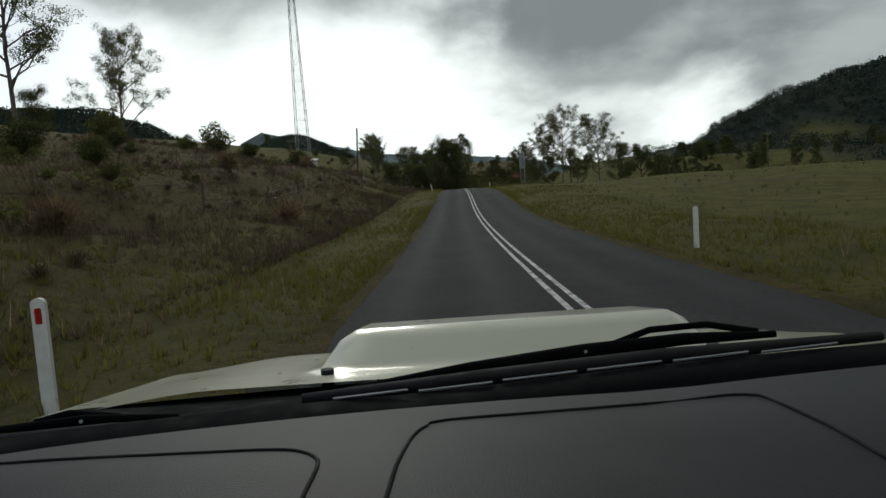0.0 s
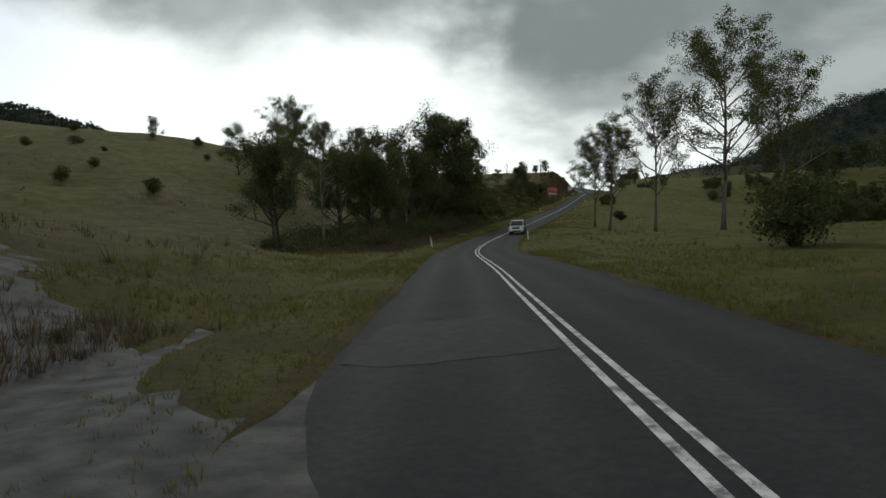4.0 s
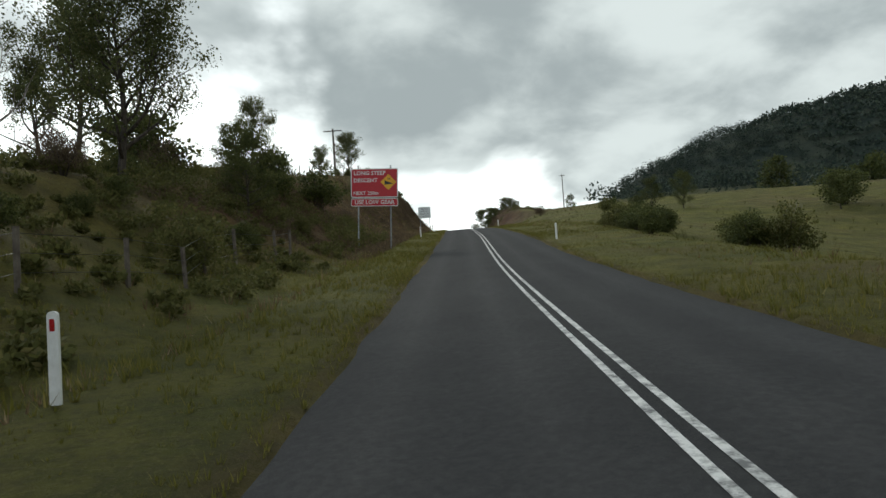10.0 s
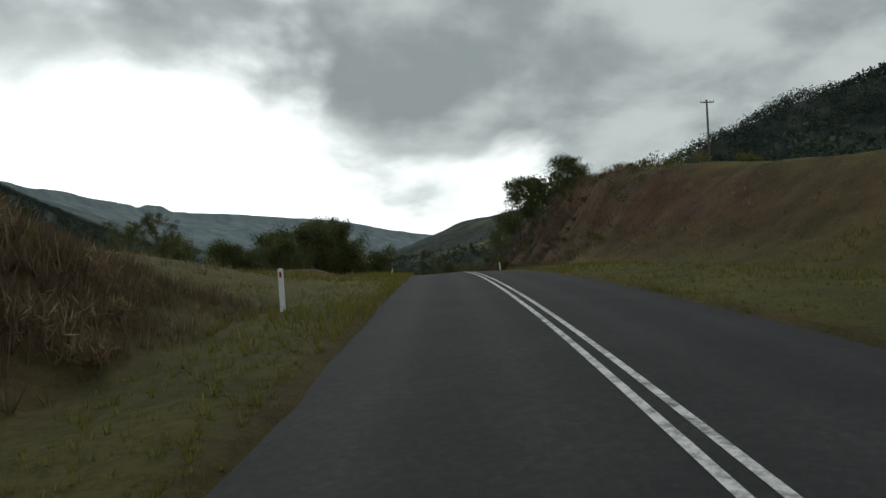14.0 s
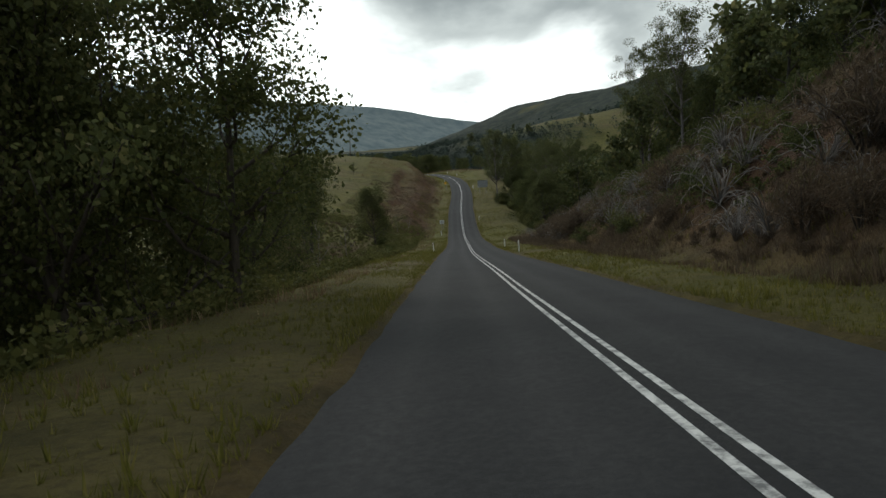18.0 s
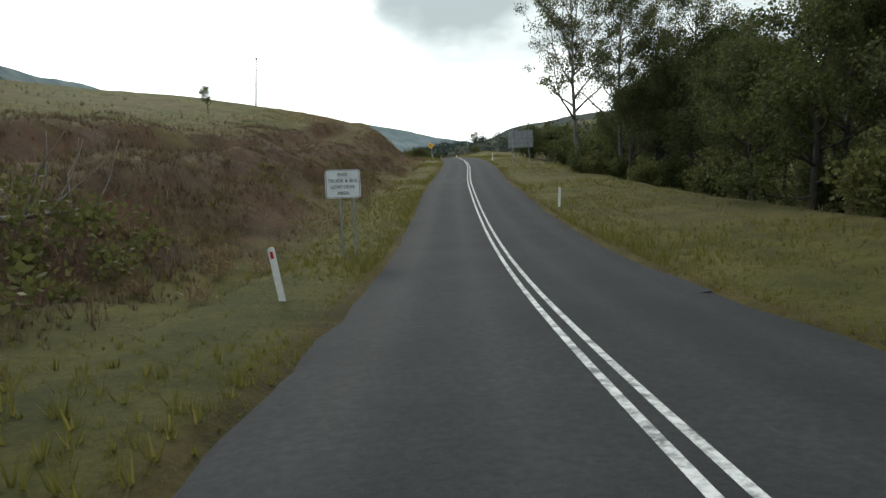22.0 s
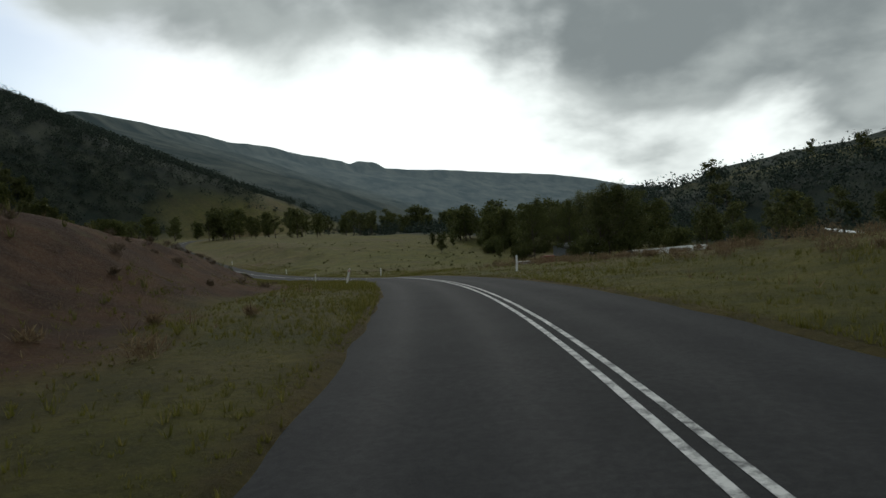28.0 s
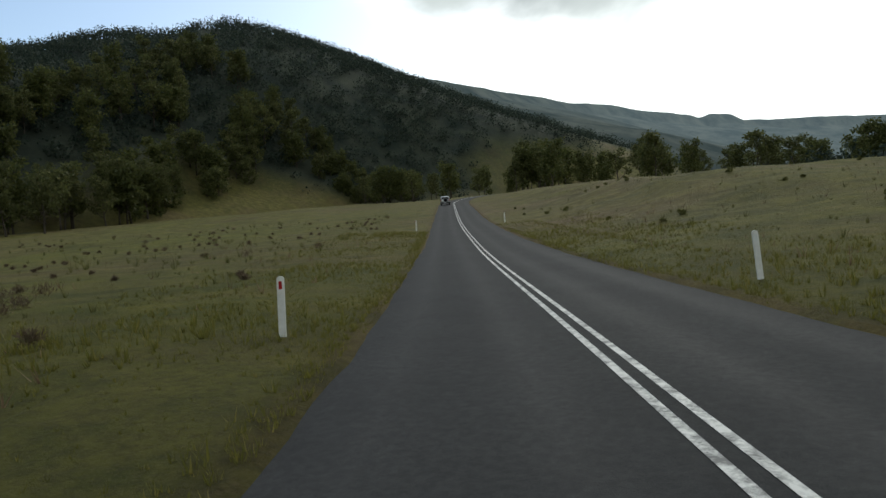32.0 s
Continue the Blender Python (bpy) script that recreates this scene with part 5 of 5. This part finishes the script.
pole_beside(140, -64, 7, "short timber pole on the hill", arm=0)


def fence(s0, s1, lat, step, label):
    ob = empty("wire_fence", label, "fence")
    prev = None
    for i, s in enumerate(np.arange(s0, s1, step)):
        x, y, z, yaw = on_road(s, lat + .4 * math.sin(i * 1.7))
        g = ground_at(x, y)
        part("fence_post", bar([(x, y, g - .3), (x + .05 * math.sin(i * 2.3), y, g + 1.15 + .1 * math.sin(i))], .06, 6), M_TIMBER, ob)
        if prev:
            for h in (.35, .7, 1.05):
                part("fence_wire", bar([(prev[0], prev[1], prev[2] + h), (x, y, g + h)], .008, 3), M_WIRE, ob)
        prev = (x, y, g)


fence(340, 412, -16.5, 4.0, "old timber post and wire fence along the cutting")
fence(297, 323, -8.8, 2.7, "leaning timber post and wire fence at the foot of the bank")
fence(-10, 112, -11.5, 9.0, "weathered post and wire fence on the grassy slope")


def tower(x, y, tall):
    ob = empty("radio_tower", "tall thin lattice steel radio tower on the hill", "tower", m=pose(x, y, ground_at(x, y)))
    def corner(k, z):
        w = 1.25 * (1 - .72 * z / tall)
        a = radians(45 + 90 * k)
        return Vector((w * math.cos(a) * 1.2, w * math.sin(a) * 1.2, z))
    for k in range(4):
        part("leg", bar([corner(k, -.3), corner(k, tall)], .05, 5), M_GALV, ob)
    n = 22
    for i in range(n):
        z0, z1 = tall * i / n, tall * (i + 1) / n
        for k in range(4):
            a, b = (k, (k + 1) % 4) if i % 2 else ((k + 1) % 4, k)
            part("brace", bar([corner(a, z0), corner(b, z1)], .022, 4), M_GALV, ob)
            part("strut", bar([corner(k, z1), corner((k + 1) % 4, z1)], .02, 4), M_GALV, ob)


tower(-21.3, 106.4, 34)


def shed(m, w, d, h, roof, label, wall_mat, name="shed"):
    ob = empty(name, label, "building", m=m)
    part("wall", box(w, d, h, (0, 0, h / 2 - .2), .03), wall_mat, ob)
    bm = bmesh.new()
    o = .25
    v = [bm.verts.new(p) for p in ((-w / 2 - o, -d / 2 - o, h - .22), (w / 2 + o, -d / 2 - o, h - .22), (w / 2 + o, 0, h + roof), (-w / 2 - o, 0, h + roof), (-w / 2 - o, d / 2 + o, h - .22), (w / 2 + o, d / 2 + o, h - .22))]
    for q in ((0, 1, 2, 3), (3, 2, 5, 4), (0, 3, 4), (1, 5, 2)):
        bm.faces.new([v[i] for i in q])
    bmesh.ops.solidify(bm, geom=bm.faces[:], thickness=.06)
    part("roof", bm, M_GALV, ob)
    part("door", box(.95, .05, 2.0, (w * .2, -d / 2 - .02, 1.0), .01), M_SIGNBACK, ob)
    part("vent", box(.5, .05, .35, (-w * .25, -d / 2 - .02, h * .72), .01), M_SIGNBACK, ob)


shed(pose(-22.2, 110, ground_at(-22.2, 110) + .7, 0, 0, 8), 4.4, 3.2, 2.6, .12, "small pale equipment hut beside the tower", M_SHED, "hut")
for s, lat, w, d, h, lab, mat in ((905, 64, 6, 3.2, 2.3, "small grey farm shed at the edge of the woods", M_SIGNBACK), (897, 66, 4.6, 2.3, 2.0, "pale caravan parked under the trees", M_SHED), (912, 74, 8, 5, 2.4, "weathered farm shed among trees", M_SIGNBACK)):
    x, y, z, yaw = on_road(s, lat)
    shed(pose(x, y, ground_at(x, y), 0, 0, math.degrees(yaw) + 20), w, d, h, .5, lab, mat, "farm_shed")


hut_base = empty("hut_plinth", "low concrete plinth under the equipment hut", "plinth", m=pose(-22.2, 110, ground_at(-22.2, 110), 0, 0, 8))
part("plinth", box(4.8, 3.6, 1.2, (0, 0, -.08), .04), M_CONCRETE, hut_base)


def growing_tunnel():
    x, y, z, yaw = on_road(872, 56)
    ob = empty("growing_tunnel", "long low growing tunnel with pale sheeting", "tunnel", m=pose(x, y, ground_at(x, y), 0, 0, math.degrees(yaw) - 95))
    arc = [(1.6 * math.cos(a), .95 * math.sin(a)) for a in np.linspace(0, math.pi, 9)]
    v, f = [], []
    for k in range(12):
        v += [(c, k * 1.3 - 7, h) for c, h in arc]
    for k in range(11):
        f += [(k * 9 + i, k * 9 + i + 1, k * 9 + i + 10, k * 9 + i + 9) for i in range(8)]
    part("sheeting", quads("sheeting", np.array(v, float), np.array(f), M_SHED, True), M_SHED, ob)
    for k in range(0, 12, 2):
        part("hoop", bar([(c * 1.02, k * 1.3 - 7, h * 1.02) for c, h in arc], .03, 5), M_GALV, ob)


growing_tunnel()
bin_ = empty("steel_bin", "rust-red steel bin in the farmyard", "bin", m=beside(850, 19, 0, 20))
part("body", box(1.3, 1.0, .8, (0, 0, .42), .03), M_RUST, bin_)
part("rim", box(1.4, 1.1, .07, (0, 0, .83), .02), M_RUST, bin_)
stack = empty("board_stack", "stack of pale sawn boards on the grass", "boards", m=beside(851.5, 17, 0, -15))
for k in range(5):
    part("board", box(1.9 - .1 * (k % 2), .9, .07, (.05 * (k % 3), .02 * k, .06 + .09 * k), .01), M_TIMBER if k % 2 else M_SHED, stack)


def driveway():
    pts = [on_road(s, lat)[:2] for s, lat in ((120, -3.3), (123, -4.8), (129, -8.5), (135, -16), (142, -25), (152, -42), (165, -66))]
    c = spline(pts, 1.2)
    t = np.gradient(c, axis=0)
    t /= np.linalg.norm(t, axis=1)[:, None]
    v = []
    for l in np.linspace(-2.5, 2.5, 7):
        p = c + np.stack([t[:, 1], -t[:, 0]], 1) * (l * (1 + 1.2 * np.exp(-np.arange(len(c)) / 3)))[:, None]
        v.append(np.column_stack([p, height(p[:, 0], p[:, 1]) + .06 - .05 * abs(l)]))
    v = np.stack(v, 1).reshape(-1, 3)
    i, j = np.meshgrid(np.arange(6), np.arange(len(c) - 1))
    k = (j * 7 + i).ravel()
    tagged(new("driveway", quads("driveway", v, np.stack([k, k + 1, k + 8, k + 7], 1), M_GRAVEL, True)), "grey gravel driveway leaving the road", "driveway", kind="structure")
    ob = empty("culvert", "small old concrete culvert headwall in the grass", "culvert", m=beside(121, -8.5, -.1, 15))
    part("headwall", box(1.3, .3, .6, (0, 0, .15), .04), M_CONCRETE, ob)
    part("wing_wall", box(.25, .9, .5, (-.7, .45, .1), .04), M_CONCRETE, ob)


driveway()


def fallen_log(s, lat, length, r, turn):
    ob = empty("fallen_log", "grey fallen dead tree with broken branches", "log", m=beside(s, lat, r * .7, turn))
    rng = np.random.default_rng(int(s))
    pts, rad = limb(rng, (0, 0, 0), (1, 0, .04), length, r, .06, 6, .0)
    bars = [(pts, rad)]
    for i in range(6):
        p, q = limb(rng, pts[2 + i % 4], (.6, rng.normal(), .5 + .6 * rng.random()), length * .35, r * .35, .4, 4)
        bars.append((p, q))
    part("trunk", tubes("trunk", bars[:1], M_DEADWOOD, 7), M_DEADWOOD, ob)
    for b in bars[1:]:
        part("branch", tubes("branch", [b], M_DEADWOOD, 5), M_DEADWOOD, ob)


fallen_log(546, -15, 9, .22, 150)
fallen_log(551, -17, 7, .18, 120)
fallen_log(556, -13.5, 6, .14, 165)
fallen_log(366, 34, 5, .16, 40)
fallen_log(622, -10.6, 6, .09, 90)

# ---------------------------------------------------------------- vehicles
def paint(name, c, flake=.1):
    n = Nodes(name, .32, flake, .5)
    dust = n.ramp(n.noise(3, 5), .4, .75, 0, .35)
    n.colour(n.mix(dust, c, tuple(.7 * v + .04 for v in c)))
    n.p.inputs["Coat Weight"].default_value = .8
    n.p.inputs["Coat Roughness"].default_value = .08
    n.roughness(n.ramp(n.noise(9, 4), .3, .7, .26, .42))
    return n.m


def dash_material():
    n = Nodes("grained_dash_plastic", .6, 0, .28)
    grain = n.noise(420, 2, .5)
    n.colour(n.mix(n.ramp(n.noise(6, 4), .35, .7), (.011, .0115, .013), (.021, .0215, .023))).bump(grain, .35, .0012)
    return n.m


M_CREAM = paint("cream_paint", (.60, .58, .44))
M_SILVER = paint("silver_paint", (.46, .47, .48), .5)
M_CHARCOAL = paint("charcoal_paint", (.05, .052, .055), .3)
M_DASH = dash_material()
M_SEAM = worn("dark_seam", (.006, .006, .006), (.010, .010, .010), 20, .8)
M_RUBBER = worn("black_rubber", (.012, .012, .012), (.024, .023, .022), 30, .75)
M_TRIM = worn("black_plastic_trim", (.0035, .0035, .004), (.007, .007, .0075), 25, .8, 0, .1, .03)
M_CHROME = worn("bright_metal", (.62, .63, .64), (.5, .5, .5), 20, .2, 1.0, .02)
M_LAMP = worn("lamp_glass", (.75, .76, .74), (.62, .63, .62), 20, .12, 0, .02)
M_TAIL = worn("red_lamp", (.35, .012, .012), (.25, .01, .01), 20, .2)
M_GLASS = Nodes("dark_window_glass", .05, 0, .6).colour((.012, .015, .017)).m


def loft(rows, closed=False):
    """A skin over rows of places, all of one length."""
    bm = bmesh.new()
    vs = [[bm.verts.new(p) for p in r] for r in rows]
    n = len(rows[0])
    for a, b in zip(vs[:-1], vs[1:]):
        for i in range(n if closed else n - 1):
            j = (i + 1) % n
            bm.faces.new((a[i], a[j], b[j], b[i]))
    bmesh.ops.recalc_face_normals(bm, faces=bm.faces[:])
    return bm


def profile_body(points, width, bevel, tuck=0.0):
    """A body of this side outline (y, z), so wide, its edges rounded; tuck narrows its top."""
    bm = bmesh.new()
    zs = [p[1] for p in points]
    lo, hi = min(zs), max(zs)
    side = []
    for sx in (-1, 1):
        side.append([bm.verts.new((sx * (width / 2 - tuck * (z - lo) / (hi - lo)), y, z)) for y, z in points])
    n = len(points)
    bm.faces.new(side[0][::-1])
    bm.faces.new(side[1])
    for i in range(n):
        j = (i + 1) % n
        bm.faces.new((side[0][i], side[0][j], side[1][j], side[1][i]))
    bmesh.ops.recalc_face_normals(bm, faces=bm.faces[:])
    bmesh.ops.bevel(bm, geom=bm.edges[:], offset=bevel, segments=3, affect="EDGES", profile=.6)
    return bm


def wheel(ob, x, y, r=.37, w=.24):
    def turned(pr, mat, name, parent):
        rows = [[(x + px, y + pr_ * math.cos(2 * math.pi * k / 24), r + pr_ * math.sin(2 * math.pi * k / 24)) for k in range(24)] for px, pr_ in pr]
        return part(name, loft(rows, True), mat, parent, smooth_shade=True)
    s = 1 if x > 0 else -1
    wh = turned([(-.5 * w * s, r * .62), (-.5 * w * s, r * .93), (-.4 * w * s, r), (.4 * w * s, r), (.5 * w * s, r * .93), (.5 * w * s, r * .64)], M_RUBBER, "wheel", ob)
    turned([(.5 * w * s, r * .64), (.42 * w * s, r * .6), (.34 * w * s, r * .3), (.40 * w * s, r * .12), (.40 * w * s, .001)], M_GALV, "rim", wh)


def suv(label, m, body_paint, lights_on=False):
    """An upright five-door four wheel drive, its front towards +y."""
    ob = empty("four_wheel_drive", label, "car", m=m)
    L, W = 4.6, 1.84
    lower = [(-2.28, .42), (-2.3, .95), (-2.2, 1.08), (1.0, 1.10), (2.0, .98), (2.26, .88), (2.3, .48), (2.1, .38), (-2.1, .36)]
    part("body", profile_body(lower, W, .07, .03), body_paint, ob, smooth_shade=False)
    cab = [(-2.16, 1.06), (-2.02, 1.66), (-1.8, 1.76), (.1, 1.76), (.32, 1.70), (1.02, 1.08)]
    part("cabin", profile_body(cab, W - .06, .05, .16), body_paint, ob)
    # glass stands a little proud of the cabin
    def pane(name, pts):
        bm = bmesh.new()
        bm.faces.new([bm.verts.new(p) for p in pts])
        bmesh.ops.recalc_face_normals(bm, faces=bm.faces[:])
        bmesh.ops.solidify(bm, geom=bm.faces[:], thickness=.008)
        part(name, bm, M_GLASS, ob)
    pane("windscreen", [(-.78, 1.01, 1.12), (.78, 1.01, 1.12), (.70, .37, 1.68), (-.70, .37, 1.68)])
    pane("rear_window", [(-.74, -2.16, 1.14), (.74, -2.16, 1.14), (.66, -2.05, 1.62), (-.66, -2.05, 1.62)])
    for s in (-1, 1):
        for y0, y1, a in ((-.55, .66, .42), (-1.45, -.62, 0), (-2.0, -1.52, 0)):
            pane("side_window", [(s * .892, y0, 1.14), (s * .892, y1, 1.14), (s * .80, y1 - a * .9, 1.62), (s * .80, y0 + (.1 if y0 < -1.9 else 0), 1.62)])
        part("mirror", box(.2, .1, .16, (s * 1.0, .82, 1.2), .03), M_TRIM, ob)
        lamp = part("headlight", box(.34, .08, .19, (s * .68, 2.25, .86), .03), M_LAMP, ob)
        part("lamp_rim", box(.38, .04, .23, (s * .68, 2.235, .86), .02), M_CHROME, lamp)
        part("tail_light", box(.14, .05, .42, (s * .8, -2.31, 1.0), .02), M_TAIL, ob)
        part("roof_rail", bar([(s * .66, -1.8, 1.80), (s * .66, .0, 1.80)], .022, 6), M_TRIM, ob)
        for y in (-1.35, 1.4):
            wheel(ob, s * .8, y)
            part("wheel_arch", moved(profile_body([(-.5, .38), (-.44, .62), (-.25, .8), (.25, .8), (.44, .62), (.5, .38)], .08, .02), pose(s * .915, y, 0)), M_TRIM, ob)
    part("grille", box(.9, .05, .22, (0, 2.29, .84), .02), M_TRIM, ob)
    for i in range(4):
        part("grille_bar", box(.03, .04, .2, (-.3 + .2 * i, 2.315, .84), .008), M_CHROME, ob)
    bump = part("front_bumper", box(1.8, .24, .28, (0, 2.24, .52), .07), body_paint, ob)
    part("lower_intake", box(1.1, .05, .12, (0, 2.36, .48), .02), M_TRIM, bump)
    part("rear_bumper", box(1.78, .22, .24, (0, -2.26, .52), .06), M_TRIM, ob)
    for y, s in ((2.375, 1), (-2.385, -1)):
        pl = part("number_plate", box(.37, .012, .13, (0, y, .60), .006), M_SIGNWHITE, ob)
        for i in range(3):
            part("plate_bar", box(.07, .006, .07, (-.11 + .11 * i, y + s * .008, .60)), M_BLACK, pl)
    part("spare_wheel_cover", moved(bar([(.1, -2.30, .98), (.1, -2.46, .98)], .33, 24), pose(0, 0, 0)), M_TRIM, ob)
    return ob


def on_lane(s, lat, back=False):
    x, y, z, yaw = on_road(s, lat)
    dz = on_road(s + 2, lat)[2] - on_road(s - 2, lat)[2]
    tilt = math.degrees(math.atan2(dz, 4))
    return pose(x, y, z - .022 * abs(lat), 0, 0, math.degrees(yaw)) @ pose(0, 0, 0, tilt) @ (pose(0, 0, 0, 0, 0, 180) if back else Matrix())


suv("silver four wheel drive facing along the oncoming lane", on_lane(204, 1.65, True), M_SILVER)
suv("pale silver four wheel drive on the road, seen from behind", on_lane(1030, -1.6), M_SILVER)


def own_car():
    """The vehicle in which the drive begins: its dash, wipers, bonnet and shell, with an open windscreen."""
    ob = empty("station_wagon", "cream four wheel drive with a scooped bonnet and black dash", "car", m=pose(.15, 0, 0))
    # dash: a broad shallow moulding whose far edge follows the windscreen
    rows = []
    for x in np.linspace(-.80, .80, 21):
        far = .87 - .10 * (x / .8) ** 2
        edge = .02 * max(0, abs(x) - .6) - .075 * max(0, x - .12)
        rows.append([(x, .02, .96), (x, .05, 1.06), (x, .12, 1.12 - edge), (x, .30, 1.158 - edge), (x, .62, 1.162 - edge), (x, far - .04, 1.152 - edge), (x, far, 1.135 - edge), (x, far + .01, 1.06)])
    dash = part("dashboard", loft(rows), M_DASH, ob, "black grained plastic dash", True)
    def dash_top(x, y):
        far = .87 - .10 * (x / .8) ** 2
        edge = .02 * max(0, abs(x) - .6) - .075 * max(0, x - .12)
        return float(np.interp(y, (.12, .30, .62, far - .04, far), (1.12, 1.158, 1.162, 1.152, 1.135))) - edge

    airbag_seam = ((-.218, .50), (-.214, .55), (-.208, .63), (-.197, .705), (-.182, .74), (-.16, .757), (-.02, .764), (.12, .770), (.18, .768), (.203, .755), (.212, .735), (.218, .63), (.222, .50))
    bin_seam = ((-.79, .722), (-.60, .710), (-.46, .70), (-.355, .692), (-.317, .68), (-.296, .658), (-.288, .63), (-.289, .56), (-.286, .50))
    for pts in (airbag_seam, bin_seam):
        line = spline([(*p, 0) for p in pts], .012)
        part("lid_seam", tubes("lid_seam", [([(x, y, dash_top(x, y) + .0005) for x, y, _ in line], [.0022] * len(line))], M_SEAM, 6), M_SEAM, dash, "dark groove round a lid")
    # black cowl, thin bright bars added as its reflected glints, and the wipers
    rows = []
    for x in np.linspace(-.90, .86, 19):
        t, b = .057 * max(0, x + .16), (x / .8) ** 2
        rows.append([(x, .87 - .10 * b, 1.10 + t), (x, .90 - .09 * b, 1.124 + t), (x, .95 - .09 * b, 1.134 + t), (x, .97 - .09 * b, 1.112 + t), (x, 1.16 - .07 * b, 1.07 + .4 * t), (x, 1.335 - .05 * b, 1.047), (x, 1.36 - .05 * b, .99)])
    cowl = part("cowl", loft(rows), M_TRIM, ob, "black plastic cowl under the windscreen", True)
    for i in range(6):
        x = -.27 + .125 * i
        z = 1.138 + .057 * max(0, x + .16)
        part("seal_strip", bar([(x - .055, .95 - .09 * (x / .8) ** 2, z - .003), (x + .055, .95 - .09 * (x / .8) ** 2, z + .003)], .0022, 5), M_GALV, cowl)
    for arm_pts, rad, blade_pts, link_pts in (
            ([(-.33, 1.10, 1.100), (-.12, 1.11, 1.122), (.08, 1.11, 1.138), (.25, 1.10, 1.150), (.40, 1.09, 1.151)], [.006, .010, .013, .011, .006],
             [(-.40, 1.07, 1.098), (-.1, 1.08, 1.112), (.2, 1.08, 1.128), (.56, 1.06, 1.143)], [(.12, 1.12, 1.140), (.20, 1.13, 1.163), (.30, 1.13, 1.166), (.38, 1.11, 1.152)]),
            ([(-.92, 1.04, 1.088), (-.75, 1.05, 1.094), (-.60, 1.05, 1.088)], [.006, .009, .006],
             [(-.95, 1.02, 1.078), (-.70, 1.03, 1.082), (-.46, 1.03, 1.076)], [(-.84, 1.06, 1.092), (-.78, 1.06, 1.104), (-.70, 1.06, 1.092)])):
        arm = part("wiper", tubes("wiper", [(arm_pts, rad)], M_TRIM, 8), M_TRIM, ob, "black wiper arm")
        part("blade", tubes("blade", [(blade_pts, [.010, .014, .014, .008])] if len(blade_pts) == 4 else [(blade_pts, [.008, .011, .008])], M_RUBBER, 6), M_RUBBER, arm)
        part("link", tubes("link", [(link_pts, [.006] * len(link_pts))], M_TRIM, 6), M_TRIM, arm)
        q = arm_pts[len(arm_pts) // 2]
        part("screw", bar([(q[0], q[1] - .014, q[2] + .002), (q[0], q[1] - .017, q[2] + .003)], .003, 10), M_GALV, arm)
    # bonnet, falling to the front and the sides, with a broad scoop
    rows = []
    for x in np.linspace(-.97, .97, 49):
        row = []
        for y in np.linspace(1.25, 2.62, 37):
            z = 1.060 - .145 * (y - 1.345) - .30 * max(0, y - 1.85) ** 2 - .035 * smooth(.6, 1.0, abs(x))
            z += .086 * (1 - smooth(.37, .455, abs(x))) ** .7 * smooth(1.40, 1.52, y) * (1 - smooth(1.82, 2.10, y))
            row.append((x, y, float(z)))
        rows.append(row)
    part("bonnet", loft(rows), M_CREAM, ob, "cream painted bonnet with a raised scoop", True)
    for s in (-1, 1):
        part("bonnet_stop", moved(bar([(s * .415, 1.385, 1.03), (s * .415, 1.385, 1.066)], .014, 10), Matrix()), M_RUBBER, ob)
        part("guard", moved(profile_body([(.9, .5), (.9, .93), (1.4, .94), (2.5, .66), (2.55, .5), (2.2, .45)], .14, .03), pose(s * .88, 0, 0)), M_CREAM, ob)
        part("front_pillar", bar([(s * .80, .84, 1.10), (s * .74, .62, 1.36), (s * .66, .22, 1.70)], .035, 8), M_TRIM, ob)
        part("door", moved(profile_body([(-.45, .40), (-.45, 1.02), (.86, 1.04), (.90, .48)], .09, .025), pose(s * .85, 0, 0)), M_CREAM, ob)
        part("rear_quarter", moved(profile_body([(-2.2, .48), (-2.15, 1.03), (-.48, 1.02), (-.48, .40)], .09, .025), pose(s * .85, 0, 0)), M_CREAM, ob)
        part("middle_pillar", bar([(s * .82, -.47, 1.0), (s * .70, -.45, 1.74)], .04, 8), M_CREAM, ob)
        part("rear_pillar", bar([(s * .82, -2.1, 1.0), (s * .70, -1.95, 1.74)], .05, 8), M_CREAM, ob)
        part("headlight", box(.3, .08, .2, (s * .62, 2.60, .66), .03), M_LAMP, ob)
        for y in (-1.35, 1.6):
            wheel(ob, s * .80, y)
    part("grille", box(.9, .05, .2, (0, 2.60, .66), .02), M_TRIM, ob)
    part("bumper", box(1.8, .22, .28, (0, 2.58, .46), .07), M_TRIM, ob)
    rows = [[(x, y, 1.745 + .045 * (1 - (x / .7) ** 2) - .03 * max(0, (y + .1) / .3) ** 2) for x in np.linspace(-.70, .70, 9)] for y in np.linspace(-2.05, .22, 9)]
    bm = loft(rows)
    bmesh.ops.solidify(bm, geom=bm.faces[:], thickness=.03)
    part("roof", bm, M_CREAM, ob, smooth_shade=True)
    part("floor_pan", box(1.6, 3.2, .06, (0, -.6, .42), .02), M_TRIM, ob)
    part("firewall", box(1.6, .06, .75, (0, 1.0, .70), .02), M_TRIM, ob)
    part("tailgate", box(1.6, .08, .62, (0, -2.18, .74), .03), M_CREAM, ob)


own_car()
